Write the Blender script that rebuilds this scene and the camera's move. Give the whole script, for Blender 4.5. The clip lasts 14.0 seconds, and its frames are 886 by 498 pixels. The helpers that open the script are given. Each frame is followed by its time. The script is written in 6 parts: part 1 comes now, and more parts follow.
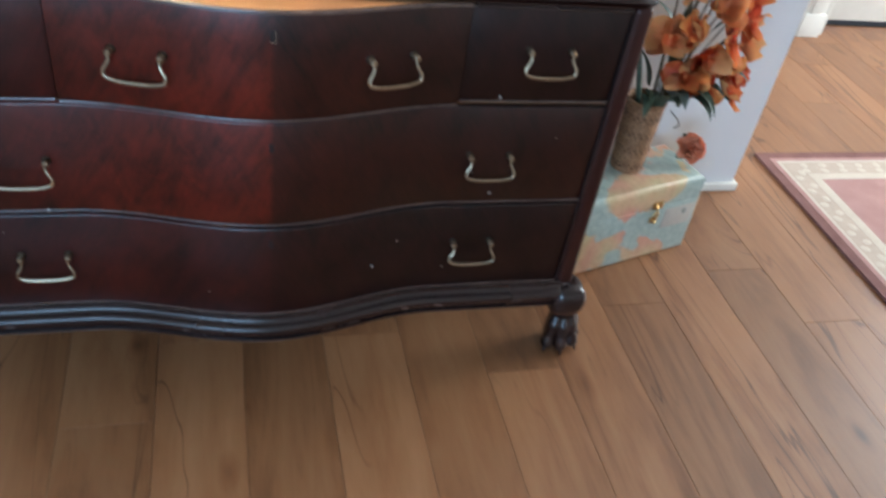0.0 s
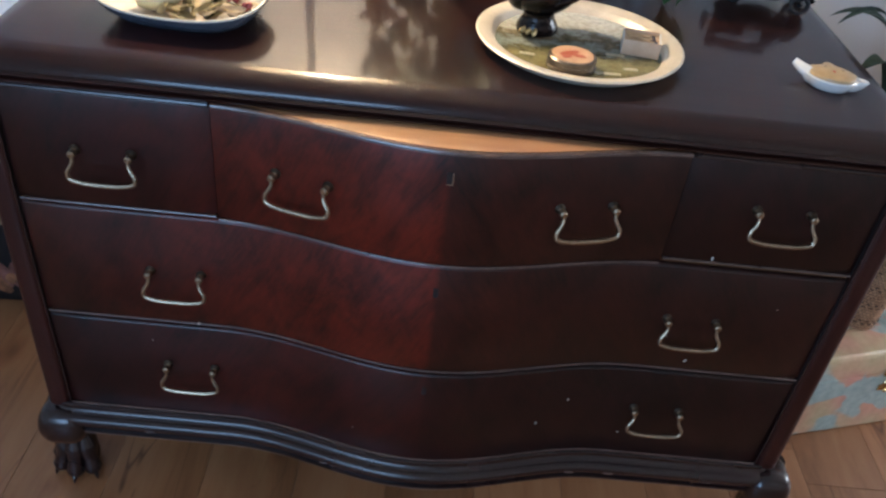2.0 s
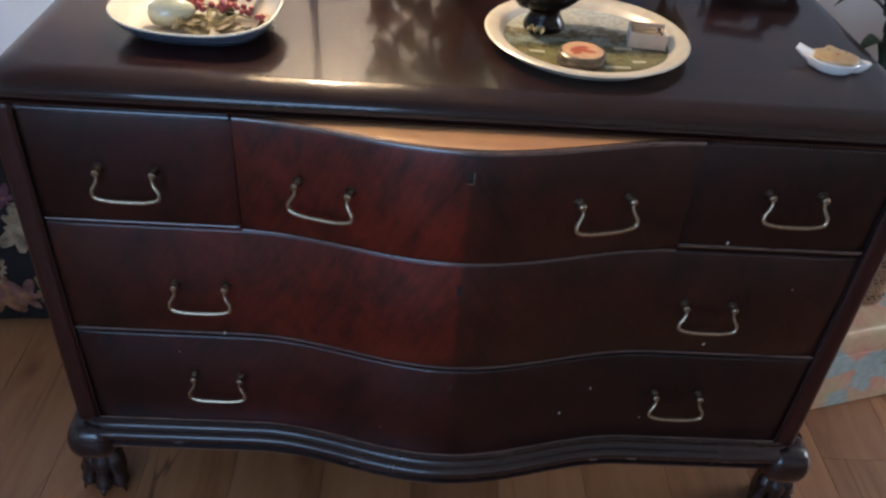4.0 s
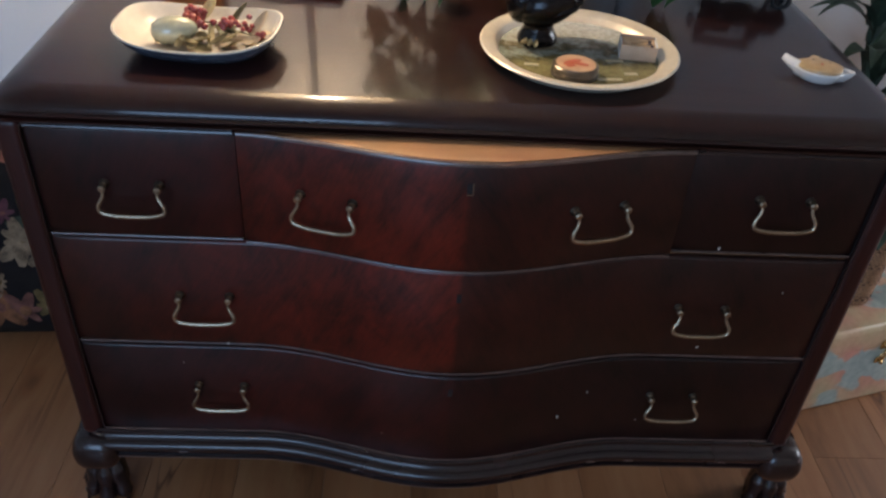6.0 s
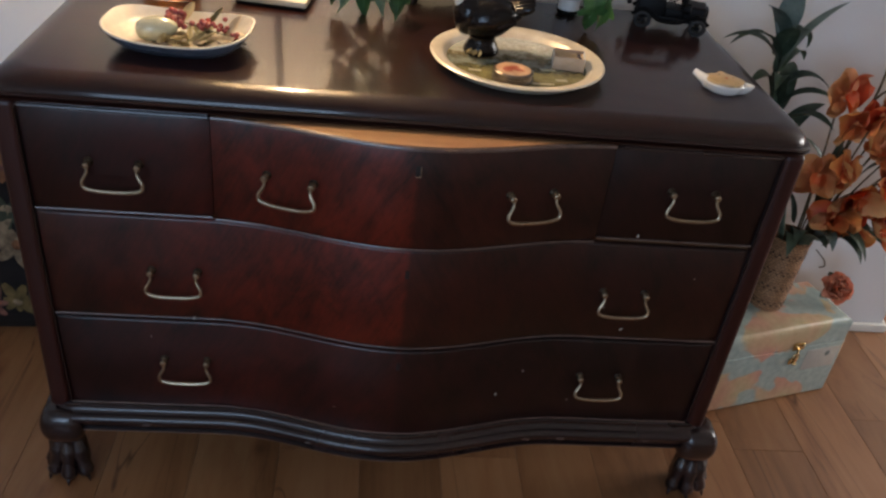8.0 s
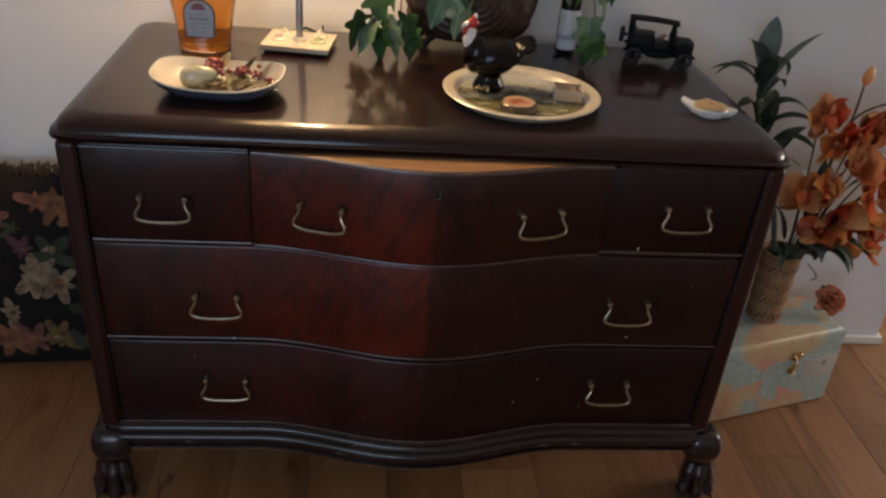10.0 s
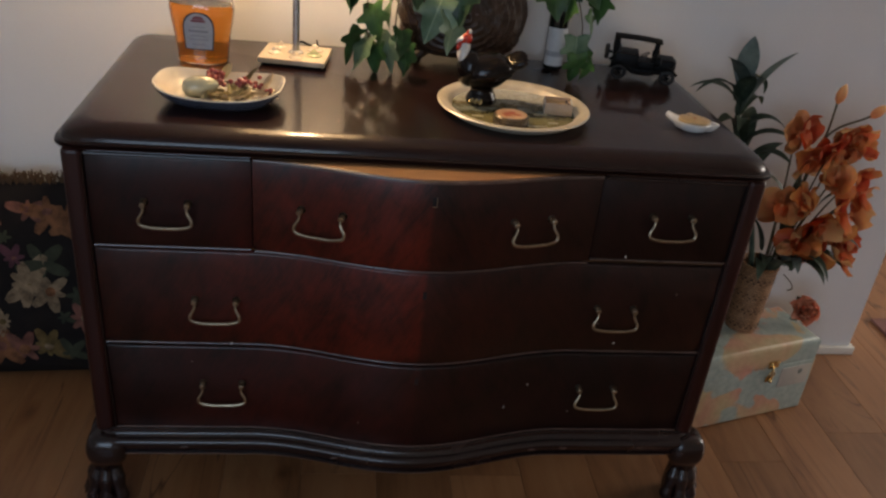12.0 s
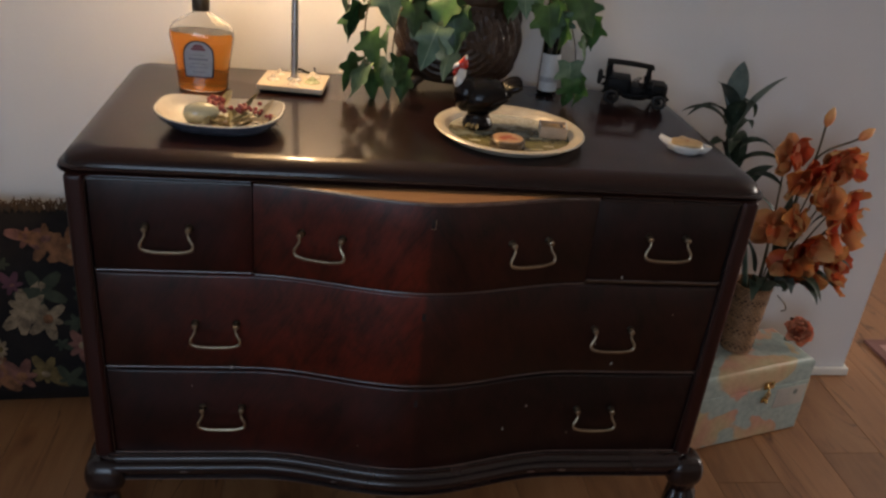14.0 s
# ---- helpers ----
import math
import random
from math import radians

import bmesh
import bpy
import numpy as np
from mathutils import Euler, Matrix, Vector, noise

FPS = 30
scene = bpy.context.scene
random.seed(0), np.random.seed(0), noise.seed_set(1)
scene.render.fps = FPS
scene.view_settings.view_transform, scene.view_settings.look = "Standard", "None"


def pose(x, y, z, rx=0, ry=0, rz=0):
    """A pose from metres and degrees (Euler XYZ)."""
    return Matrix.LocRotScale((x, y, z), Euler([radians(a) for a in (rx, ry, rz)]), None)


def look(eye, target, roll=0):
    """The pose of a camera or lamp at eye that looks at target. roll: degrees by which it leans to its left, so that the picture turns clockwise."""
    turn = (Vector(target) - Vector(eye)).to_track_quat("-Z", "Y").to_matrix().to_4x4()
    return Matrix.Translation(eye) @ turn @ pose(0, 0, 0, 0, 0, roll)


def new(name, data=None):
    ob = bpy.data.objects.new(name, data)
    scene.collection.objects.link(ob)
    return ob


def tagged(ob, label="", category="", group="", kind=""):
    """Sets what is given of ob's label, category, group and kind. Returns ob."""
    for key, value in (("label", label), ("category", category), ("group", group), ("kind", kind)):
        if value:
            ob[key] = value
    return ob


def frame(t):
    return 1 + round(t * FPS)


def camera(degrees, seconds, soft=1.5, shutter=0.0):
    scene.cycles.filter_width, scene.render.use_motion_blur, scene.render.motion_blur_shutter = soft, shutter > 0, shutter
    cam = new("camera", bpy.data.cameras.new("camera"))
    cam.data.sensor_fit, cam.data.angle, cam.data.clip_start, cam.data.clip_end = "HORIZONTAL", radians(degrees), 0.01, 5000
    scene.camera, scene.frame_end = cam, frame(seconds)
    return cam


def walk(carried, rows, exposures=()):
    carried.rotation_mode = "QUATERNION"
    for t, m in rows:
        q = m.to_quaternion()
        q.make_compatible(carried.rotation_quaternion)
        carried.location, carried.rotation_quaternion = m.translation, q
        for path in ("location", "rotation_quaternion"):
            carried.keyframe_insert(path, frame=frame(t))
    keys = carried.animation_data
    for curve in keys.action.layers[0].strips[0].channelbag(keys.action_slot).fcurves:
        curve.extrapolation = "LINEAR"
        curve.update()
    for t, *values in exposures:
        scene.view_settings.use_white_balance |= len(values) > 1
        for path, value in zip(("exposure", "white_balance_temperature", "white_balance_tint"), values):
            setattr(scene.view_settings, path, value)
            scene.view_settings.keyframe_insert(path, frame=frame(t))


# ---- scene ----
cam = camera(56.2, 14.0, soft=2.4, shutter=0.5)
WIN_RIGHT, WIN_BACK, BULB = 67.0, 31.0, 19.8
EXPOSURES = [(0.0, 1.10, 5450, 3), (0.6, 0.86, 5450, 5), (1.5, 0.68, 5350, 9), (3.0, 0.64, 5300, 10), (3.6, 0.48, 5300, 11), (6.0, 0.13, 5500, 12), (6.7, 0.27, 5700, 12), (7.2, 0.27, 5900, 13), (8.2, 0.08, 6300, 14), (10.4, -0.30, 6750, 15), (14.0, -0.46, 6800, 16)]
PATH = [
    (0, (-0.067, -1.075, 1.271), (0.434, 0.406, 0.025), 9.9),
    (0.5, (-0.112, -0.98, 1.289), (0.336, 0.547, 0.079), 8.4),
    (1, (-0.1, -0.922, 1.293), (0.251, 0.625, 0.075), 7.2),
    (1.5, (-0.058, -0.858, 1.274), (0.099, 0.736, 0.076), 7.1),
    (2, (-0.03, -0.842, 1.282), (0.033, 0.752, 0.077), 7.0),
    (2.5, (-0.043, -0.825, 1.288), (0.005, 0.766, 0.077), 5.2),
    (3, (-0.055, -0.825, 1.283), (0.014, 0.763, 0.069), 4.7),
    (3.5, (-0.061, -0.832, 1.277), (0.013, 0.761, 0.069), 4.7),
    (3.7, (-0.067, -0.85, 1.285), (0.013, 0.741, 0.075), 4.7),
    (5.8, (-0.08, -0.868, 1.31), (0.024, 0.717, 0.095), 4.1),
    (6, (-0.086, -0.874, 1.312), (0.025, 0.723, 0.114), 4.3),
    (6.5, (-0.112, -0.893, 1.31), (0.046, 0.715, 0.132), 4.7),
    (7, (-0.14, -0.909, 1.305), (0.089, 0.697, 0.137), 5.5),
    (7.5, (-0.122, -0.96, 1.313), (0.127, 0.674, 0.187), 6.6),
    (8, (-0.083, -1.037, 1.311), (0.132, 0.622, 0.215), 7.3),
    (8.2, (-0.065, -1.058, 1.318), (0.11, 0.606, 0.223), 7.1),
    (10.3, (-0.129, -1.175, 1.336), (0.082, 0.552, 0.35), 4.6),
    (10.5, (-0.137, -1.181, 1.336), (0.094, 0.549, 0.36), 4.9),
    (11, (-0.152, -1.197, 1.336), (0.097, 0.538, 0.373), 5.6),
    (11.5, (-0.155, -1.205, 1.336), (0.103, 0.533, 0.38), 6.0),
    (12, (-0.158, -1.207, 1.336), (0.106, 0.529, 0.378), 6.2),
    (12.5, (-0.16, -1.211, 1.332), (0.104, 0.529, 0.382), 6.1),
    (13, (-0.161, -1.22, 1.336), (0.103, 0.534, 0.413), 6.1),
    (13.5, (-0.167, -1.225, 1.342), (0.099, 0.529, 0.418), 6.1),
    (14, (-0.171, -1.225, 1.332), (0.11, 0.542, 0.437), 5.9),
]
walk(cam, [(t, look(eye, target, roll)) for t, eye, target, roll in PATH], EXPOSURES)

# ---- world and light ----
world = bpy.data.worlds.new("world")
world.use_nodes = True
scene.world = world
wn = world.node_tree.nodes
sky = wn.new("ShaderNodeTexSky")
sky.sky_type, sky.sun_disc = "NISHITA", False
sky.sun_elevation, sky.sun_rotation = radians(28), radians(70)
world.node_tree.links.new(sky.outputs[0], wn["Background"].inputs[0])
wn["Background"].inputs[1].default_value = 0.08


def area_lamp(name, eye, target, w, h, watts, colour):
    d = bpy.data.lights.new(name, "AREA")
    d.shape, d.size, d.size_y, d.energy, d.color = "RECTANGLE", w, h, watts, colour
    ob = new(name, d)
    ob.matrix_world = look(eye, target)
    return ob


# daylight that comes in at the two windows, and the bulb of the table lamp
area_lamp("window_light", (4.55, 0.95, 1.45), (0.9, 0.1, 0.2), 1.5, 1.3, WIN_RIGHT, (1.0, 0.96, 0.90))
area_lamp("window_light", (-1.0, -3.08, 1.45), (-0.4, -0.2, 0.35), 1.5, 1.1, WIN_BACK, (0.54, 0.75, 1.0))
bulb_light = bpy.data.lights.new("bulb_light", "POINT")
bulb_light.energy, bulb_light.color, bulb_light.shadow_soft_size = BULB, (1.0, 0.72, 0.42), 0.03
new("bulb_light", bulb_light).location = (-0.244, 0.455, 1.37)


# ---- materials ----
def nodes_of(name):
    m = bpy.data.materials.new(name)
    m.use_nodes = True
    return m, m.node_tree.nodes, m.node_tree.links, m.node_tree.nodes["Principled BSDF"]


def ramp_node(n, stops):
    r = n.new("ShaderNodeValToRGB")
    while len(r.color_ramp.elements) < len(stops):
        r.color_ramp.elements.new(0.5)
    for e, (p, c) in zip(r.color_ramp.elements, stops):
        e.position, e.color = p, (*c, 1)
    return r


def coords(n, l, scale=(1, 1, 1), generated=False, rot=(0, 0, 0)):
    tc, mp = n.new("ShaderNodeTexCoord"), n.new("ShaderNodeMapping")
    mp.inputs["Scale"].default_value = scale
    mp.inputs["Rotation"].default_value = rot
    l.new(tc.outputs["Generated" if generated else "Object"], mp.inputs[0])
    return mp


def noise_node(n, l, vec, scale, detail=4.0, rough=0.55, dist=0.0):
    t = n.new("ShaderNodeTexNoise")
    t.inputs["Scale"].default_value, t.inputs["Detail"].default_value = scale, detail
    t.inputs["Roughness"].default_value, t.inputs["Distortion"].default_value = rough, dist
    l.new(vec.outputs[0], t.inputs["Vector"])
    return t


def mixed(n, l, fac, a, b, mode="MIX"):
    m = n.new("ShaderNodeMix")
    m.data_type, m.blend_type = "RGBA", mode
    for socket, v in ((m.inputs[0], fac), (m.inputs[6], a), (m.inputs[7], b)):
        if isinstance(v, (int, float)):
            socket.default_value = v
        elif isinstance(v, tuple):
            socket.default_value = (*v, 1)
        else:
            l.new(v, socket)
    return m.outputs[2]


def bumped(n, l, height, bsdf, strength=0.2, dist=0.002):
    b = n.new("ShaderNodeBump")
    b.inputs["Strength"].default_value, b.inputs["Distance"].default_value = strength, dist
    l.new(height, b.inputs["Height"])
    l.new(b.outputs[0], bsdf.inputs["Normal"])


def plain(name, c1, c2, rough=0.5, metal=0.0, scale=30.0, bump=0.1, dist=0.001, coat=0.0, spec=0.5, stretch=(1, 1, 1), fine=6.0):
    """A surface whose tone wanders between two colours at two scales, with fine relief and uneven gloss."""
    m, n, l, b = nodes_of(name)
    vec = coords(n, l, stretch)
    big, small = noise_node(n, l, vec, scale, 3.0), noise_node(n, l, vec, scale * fine, 5.0)
    tone = mixed(n, l, 0.35, big.outputs[0], small.outputs[0])
    r = ramp_node(n, [(0.3, c1), (0.7, c2)])
    l.new(tone, r.inputs[0])
    l.new(r.outputs[0], b.inputs["Base Color"])
    rr = n.new("ShaderNodeMapRange")
    rr.inputs[3].default_value, rr.inputs[4].default_value = max(0.03, rough * 0.8), min(1, rough * 1.2)
    l.new(big.outputs[0], rr.inputs[0])
    l.new(rr.outputs[0], b.inputs["Roughness"])
    b.inputs["Metallic"].default_value = metal
    b.inputs["Coat Weight"].default_value = coat
    b.inputs["Coat Roughness"].default_value = 0.12
    b.inputs["Specular IOR Level"].default_value = spec
    if bump:
        bumped(n, l, small.outputs[0], b, bump, dist)
    return m


def wood(name, dark, light, rough, along="x", scale=7.0, coat=0.3, book=0.0, bump=0.06, coat_rough=0.18, spec=0.5):
    """Polished wood: long streaks of grain, pores and worn gloss. book: how much lighter and redder the x < 0 half is.
    """
    m, n, l, b = nodes_of(name)
    st = (2.6, 2.6, 0.55) if book else {"x": (0.25, 4, 4), "y": (4, 0.25, 4), "z": (4, 4, 0.25)}[along]
    vec = coords(n, l, st)
    if book:
        s0, ab, cm, tilt = n.new("ShaderNodeSeparateXYZ"), n.new("ShaderNodeMath"), n.new("ShaderNodeCombineXYZ"), n.new("ShaderNodeMapping")
        ab.operation = "ABSOLUTE"
        l.new(coords(n, l).outputs[0], s0.inputs[0])
        l.new(s0.outputs[0], ab.inputs[0])
        l.new(ab.outputs[0], cm.inputs[0])
        l.new(s0.outputs[1], cm.inputs[1])
        l.new(s0.outputs[2], cm.inputs[2])
        turned = n.new("ShaderNodeMapping")
        turned.inputs["Rotation"].default_value = (0, radians(28), 0)
        l.new(cm.outputs[0], turned.inputs[0])
        tilt.inputs["Scale"].default_value = st
        l.new(turned.outputs[0], tilt.inputs[0])
        vec = tilt
    broad = noise_node(n, l, vec, scale * (1.5 if book else 1.0), 6.0, 0.66, 1.8)
    pores = noise_node(n, l, vec, scale * 11, 4.0, 0.7)
    cloud = noise_node(n, l, coords(n, l), 3.5, 3.0)
    tone = mixed(n, l, 0.42 if book else 0.3, broad.outputs[0], pores.outputs[0])
    if book:
        mottle = noise_node(n, l, coords(n, l, (1, 1, 0.6)), 16.0, 5.0, 0.6, 0.8)
        tone = mixed(n, l, 0.45, tone, mottle.outputs[0])
    lo, hi = (0.38, 0.63) if book else (0.28, 0.74)
    r = ramp_node(n, [(lo, dark), (0.5, tuple(0.5 * (a + c) for a, c in zip(dark, light))), (hi, light)])
    l.new(tone, r.inputs[0])
    colour = r.outputs[0]
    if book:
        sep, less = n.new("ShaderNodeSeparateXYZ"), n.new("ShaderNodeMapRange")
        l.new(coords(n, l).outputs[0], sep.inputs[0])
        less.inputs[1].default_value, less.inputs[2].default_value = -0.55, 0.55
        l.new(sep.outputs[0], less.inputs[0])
        # x < 0 half lifted towards red, x > 0 half made darker and cooler
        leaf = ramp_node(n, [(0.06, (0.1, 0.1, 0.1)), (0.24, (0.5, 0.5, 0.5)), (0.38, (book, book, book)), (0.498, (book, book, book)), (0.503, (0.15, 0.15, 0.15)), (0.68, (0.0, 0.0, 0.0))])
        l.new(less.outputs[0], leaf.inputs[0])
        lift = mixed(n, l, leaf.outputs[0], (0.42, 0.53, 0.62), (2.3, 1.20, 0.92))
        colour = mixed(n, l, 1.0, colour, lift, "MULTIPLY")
    shade = mixed(n, l, 0.5, (1, 1, 1), cloud.outputs[1], "MULTIPLY")
    l.new(mixed(n, l, 0.5, colour, shade, "MULTIPLY"), b.inputs["Base Color"])
    rr = n.new("ShaderNodeMapRange")
    rr.inputs[3].default_value, rr.inputs[4].default_value = rough * 0.75, rough * 1.3
    l.new(cloud.outputs[0], rr.inputs[0])
    l.new(rr.outputs[0], b.inputs["Roughness"])
    b.inputs["Coat Weight"].default_value, b.inputs["Coat Roughness"].default_value = coat, coat_rough
    b.inputs["Specular IOR Level"].default_value = spec
    bumped(n, l, pores.outputs[0], b, bump * (1.8 if book else 1.0), 0.001)
    return m


def plank_material():
    m, n, l, b = nodes_of("floor_planks")
    info, vec = n.new("ShaderNodeObjectInfo"), coords(n, l, (5, 0.55, 5))
    add = n.new("ShaderNodeVectorMath")
    add.operation = "MULTIPLY_ADD"
    l.new(info.outputs["Random"], add.inputs[0])
    add.inputs[1].default_value = (31, 57, 13)
    l.new(vec.outputs[0], add.inputs[2])
    broad = noise_node(n, l, add, 0.95, 5.0, 0.6, 2.2)
    fine = noise_node(n, l, add, 14, 5.0, 0.7)
    knots = n.new("ShaderNodeTexVoronoi")
    knots.inputs["Scale"].default_value = 0.75
    l.new(add.outputs[0], knots.inputs["Vector"])
    tone = mixed(n, l, 0.24, broad.outputs[0], fine.outputs[0])
    r = ramp_node(n, [(0.27, (0.070, 0.025, 0.010)), (0.38, (0.178, 0.074, 0.029)), (0.50, (0.255, 0.112, 0.045)), (0.72, (0.330, 0.163, 0.071))])
    l.new(tone, r.inputs[0])
    kr = ramp_node(n, [(0.03, (0.3, 0.22, 0.18)), (0.11, (1, 1, 1))])
    l.new(knots.outputs["Distance"], kr.inputs[0])
    plank_tone = n.new("ShaderNodeMapRange")
    plank_tone.inputs[3].default_value, plank_tone.inputs[4].default_value = 0.82, 1.14
    l.new(info.outputs["Random"], plank_tone.inputs[0])
    c = mixed(n, l, 0.6, r.outputs[0], kr.outputs[0], "MULTIPLY")
    # small round knots and dark drying cracks
    spots, cracks = n.new("ShaderNodeTexVoronoi"), n.new("ShaderNodeMapping")
    warp, cracks2 = n.new("ShaderNodeMapping"), n.new("ShaderNodeMapping")
    warp.inputs["Scale"].default_value = (1.1, 4.4, 1)
    l.new(add.outputs[0], warp.inputs[0])
    l.new(warp.outputs[0], spots.inputs["Vector"])
    spots.inputs["Scale"].default_value = 0.9
    sr = ramp_node(n, [(0.02, (0.22, 0.16, 0.13)), (0.075, (0.8, 0.72, 0.66)), (0.13, (1, 1, 1))])
    l.new(spots.outputs["Distance"], sr.inputs[0])
    cracks.inputs["Scale"].default_value = (1.3, 1.1, 1)
    l.new(add.outputs[0], cracks.inputs[0])
    line = noise_node(n, l, cracks, 1.5, 2.0, 0.45, 1.3)
    lr = ramp_node(n, [(0.488, (1, 1, 1)), (0.5, (0.18, 0.13, 0.11)), (0.512, (1, 1, 1))])
    l.new(line.outputs[0], lr.inputs[0])
    cracks2.inputs["Location"].default_value = (7, 3, 2)
    l.new(add.outputs[0], cracks2.inputs[0])
    where = noise_node(n, l, cracks2, 0.9, 2.0)
    wr = ramp_node(n, [(0.48, (0, 0, 0)), (0.60, (0.78, 0.78, 0.78))])
    l.new(where.outputs[0], wr.inputs[0])
    c = mixed(n, l, 0.85, c, sr.outputs[0], "MULTIPLY")
    c = mixed(n, l, wr.outputs[0], c, mixed(n, l, 1.0, c, lr.outputs[0], "MULTIPLY"))
    hsv = n.new("ShaderNodeHueSaturation")
    l.new(plank_tone.outputs[0], hsv.inputs["Value"])
    l.new(c, hsv.inputs["Color"])
    l.new(hsv.outputs[0], b.inputs["Base Color"])
    rr = n.new("ShaderNodeMapRange")
    rr.inputs[3].default_value, rr.inputs[4].default_value = 0.3, 0.5
    l.new(broad.outputs[0], rr.inputs[0])
    l.new(rr.outputs[0], b.inputs["Roughness"])
    bumped(n, l, fine.outputs[0], b, 0.12, 0.001)
    return m


def glass(name, colour, rough=0.02, ior=1.46):
    m, n, l, b = nodes_of(name)
    b.inputs["Base Color"].default_value = (*colour, 1)
    b.inputs["Transmission Weight"].default_value, b.inputs["IOR"].default_value = 1.0, ior
    b.inputs["Roughness"].default_value = rough
    return m


def cloth_shade():
    m, n, l, b = nodes_of("shade_cloth")
    t = n.new("ShaderNodeBsdfTranslucent")
    d = n.new("ShaderNodeMixShader")
    t.inputs[0].default_value = (0.85, 0.75, 0.58, 1)
    b.inputs["Base Color"].default_value = (0.8, 0.74, 0.62, 1)
    b.inputs["Roughness"].default_value = 0.9
    d.inputs[0].default_value = 0.55
    l.new(b.outputs[0], d.inputs[1])
    l.new(t.outputs[0], d.inputs[2])
    l.new(d.outputs[0], n["Material Output"].inputs[0])
    return m


def map_paper():
    """Aged map print: pale sea, tan and rose countries, darker coasts, scuffs."""
    m, n, l, b = nodes_of("map_paper")
    vec = coords(n, l)
    land = noise_node(n, l, vec, 6.5, 3.0, 0.42, 0.9)
    tint = noise_node(n, l, vec, 5.0, 2.0)
    scuff = noise_node(n, l, vec, 60.0, 5.0)
    sea = ramp_node(n, [(0.3, (0.31, 0.39, 0.36)), (0.7, (0.42, 0.47, 0.40))])
    country = ramp_node(n, [(0.36, (0.60, 0.27, 0.18)), (0.47, (0.58, 0.37, 0.20)), (0.55, (0.52, 0.43, 0.22)), (0.64, (0.62, 0.30, 0.21))])
    l.new(scuff.outputs[0], sea.inputs[0])
    l.new(tint.outputs[0], country.inputs[0])
    edge = ramp_node(n, [(0.505, (0, 0, 0)), (0.53, (0.92, 0.92, 0.92))])
    l.new(land.outputs[0], edge.inputs[0])
    c = mixed(n, l, edge.outputs[0], sea.outputs[0], country.outputs[0])
    wear = ramp_node(n, [(0.35, (0.8, 0.78, 0.72)), (0.62, (1, 1, 1))])
    l.new(scuff.outputs[0], wear.inputs[0])
    l.new(mixed(n, l, 0.6, c, wear.outputs[0], "MULTIPLY"), b.inputs["Base Color"])
    b.inputs["Roughness"].default_value = 0.42
    bumped(n, l, scuff.outputs[0], b, 0.05, 0.001)
    return m


def tray_print():
    """Faded landscape print in bands: pale sky, dark trees, a stream, ochre fields."""
    m, n, l, b = nodes_of("tray_print")
    vec = coords(n, l)
    blot, fine = noise_node(n, l, vec, 38.0, 5.0, 0.65, 0.5), noise_node(n, l, vec, 150.0, 3.0)
    sep, add = n.new("ShaderNodeSeparateXYZ"), n.new("ShaderNodeMath")
    l.new(vec.outputs[0], sep.inputs[0])
    add.operation = "MULTIPLY_ADD"
    l.new(blot.outputs[0], add.inputs[0])
    add.inputs[1].default_value = 0.11
    l.new(sep.outputs[1], add.inputs[2])
    span = n.new("ShaderNodeMapRange")
    span.inputs[1].default_value, span.inputs[2].default_value = -0.06, 0.17
    l.new(add.outputs[0], span.inputs[0])
    r = ramp_node(n, [(0.0, (0.12, 0.10, 0.04)), (0.25, (0.22, 0.20, 0.09)), (0.38, (0.08, 0.07, 0.03)), (0.47, (0.22, 0.25, 0.22)),
                      (0.55, (0.10, 0.085, 0.045)), (0.60, (0.18, 0.15, 0.09)), (0.67, (0.40, 0.40, 0.34)), (1.0, (0.46, 0.49, 0.50))])
    l.new(span.outputs[0], r.inputs[0])
    speck = ramp_node(n, [(0.35, (0.45, 0.42, 0.35)), (0.6, (1, 1, 1))])
    l.new(fine.outputs[0], speck.inputs[0])
    l.new(mixed(n, l, 0.5, r.outputs[0], speck.outputs[0], "MULTIPLY"), b.inputs["Base Color"])
    b.inputs["Roughness"].default_value = 0.22
    return m


def wicker():
    m, n, l, b = nodes_of("wicker")
    tc, sep, cyl, ang = n.new("ShaderNodeTexCoord"), n.new("ShaderNodeSeparateXYZ"), n.new("ShaderNodeCombineXYZ"), n.new("ShaderNodeMath")
    l.new(tc.outputs["Object"], sep.inputs[0])
    ang.operation = "ARCTAN2"
    l.new(sep.outputs[1], ang.inputs[0])
    l.new(sep.outputs[0], ang.inputs[1])
    l.new(ang.outputs[0], cyl.inputs[0])
    mul = n.new("ShaderNodeMath")
    mul.operation, mul.inputs[1].default_value = "MULTIPLY", 20.0
    l.new(sep.outputs[2], mul.inputs[0])
    l.new(mul.outputs[0], cyl.inputs[1])
    br = n.new("ShaderNodeTexBrick")
    br.inputs["Scale"].default_value = 3.2
    br.inputs["Mortar Size"].default_value, br.inputs["Brick Width"].default_value, br.inputs["Row Height"].default_value = 0.045, 0.6, 0.42
    br.inputs["Color1"].default_value, br.inputs["Color2"].default_value = (0.42, 0.23, 0.11, 1), (0.29, 0.145, 0.062, 1)
    br.inputs["Mortar"].default_value = (0.07, 0.03, 0.012, 1)
    l.new(cyl.outputs[0], br.inputs["Vector"])
    l.new(br.outputs["Color"], b.inputs["Base Color"])
    b.inputs["Roughness"].default_value = 0.65
    bumped(n, l, br.outputs["Color"], b, 0.5, 0.003)
    return m


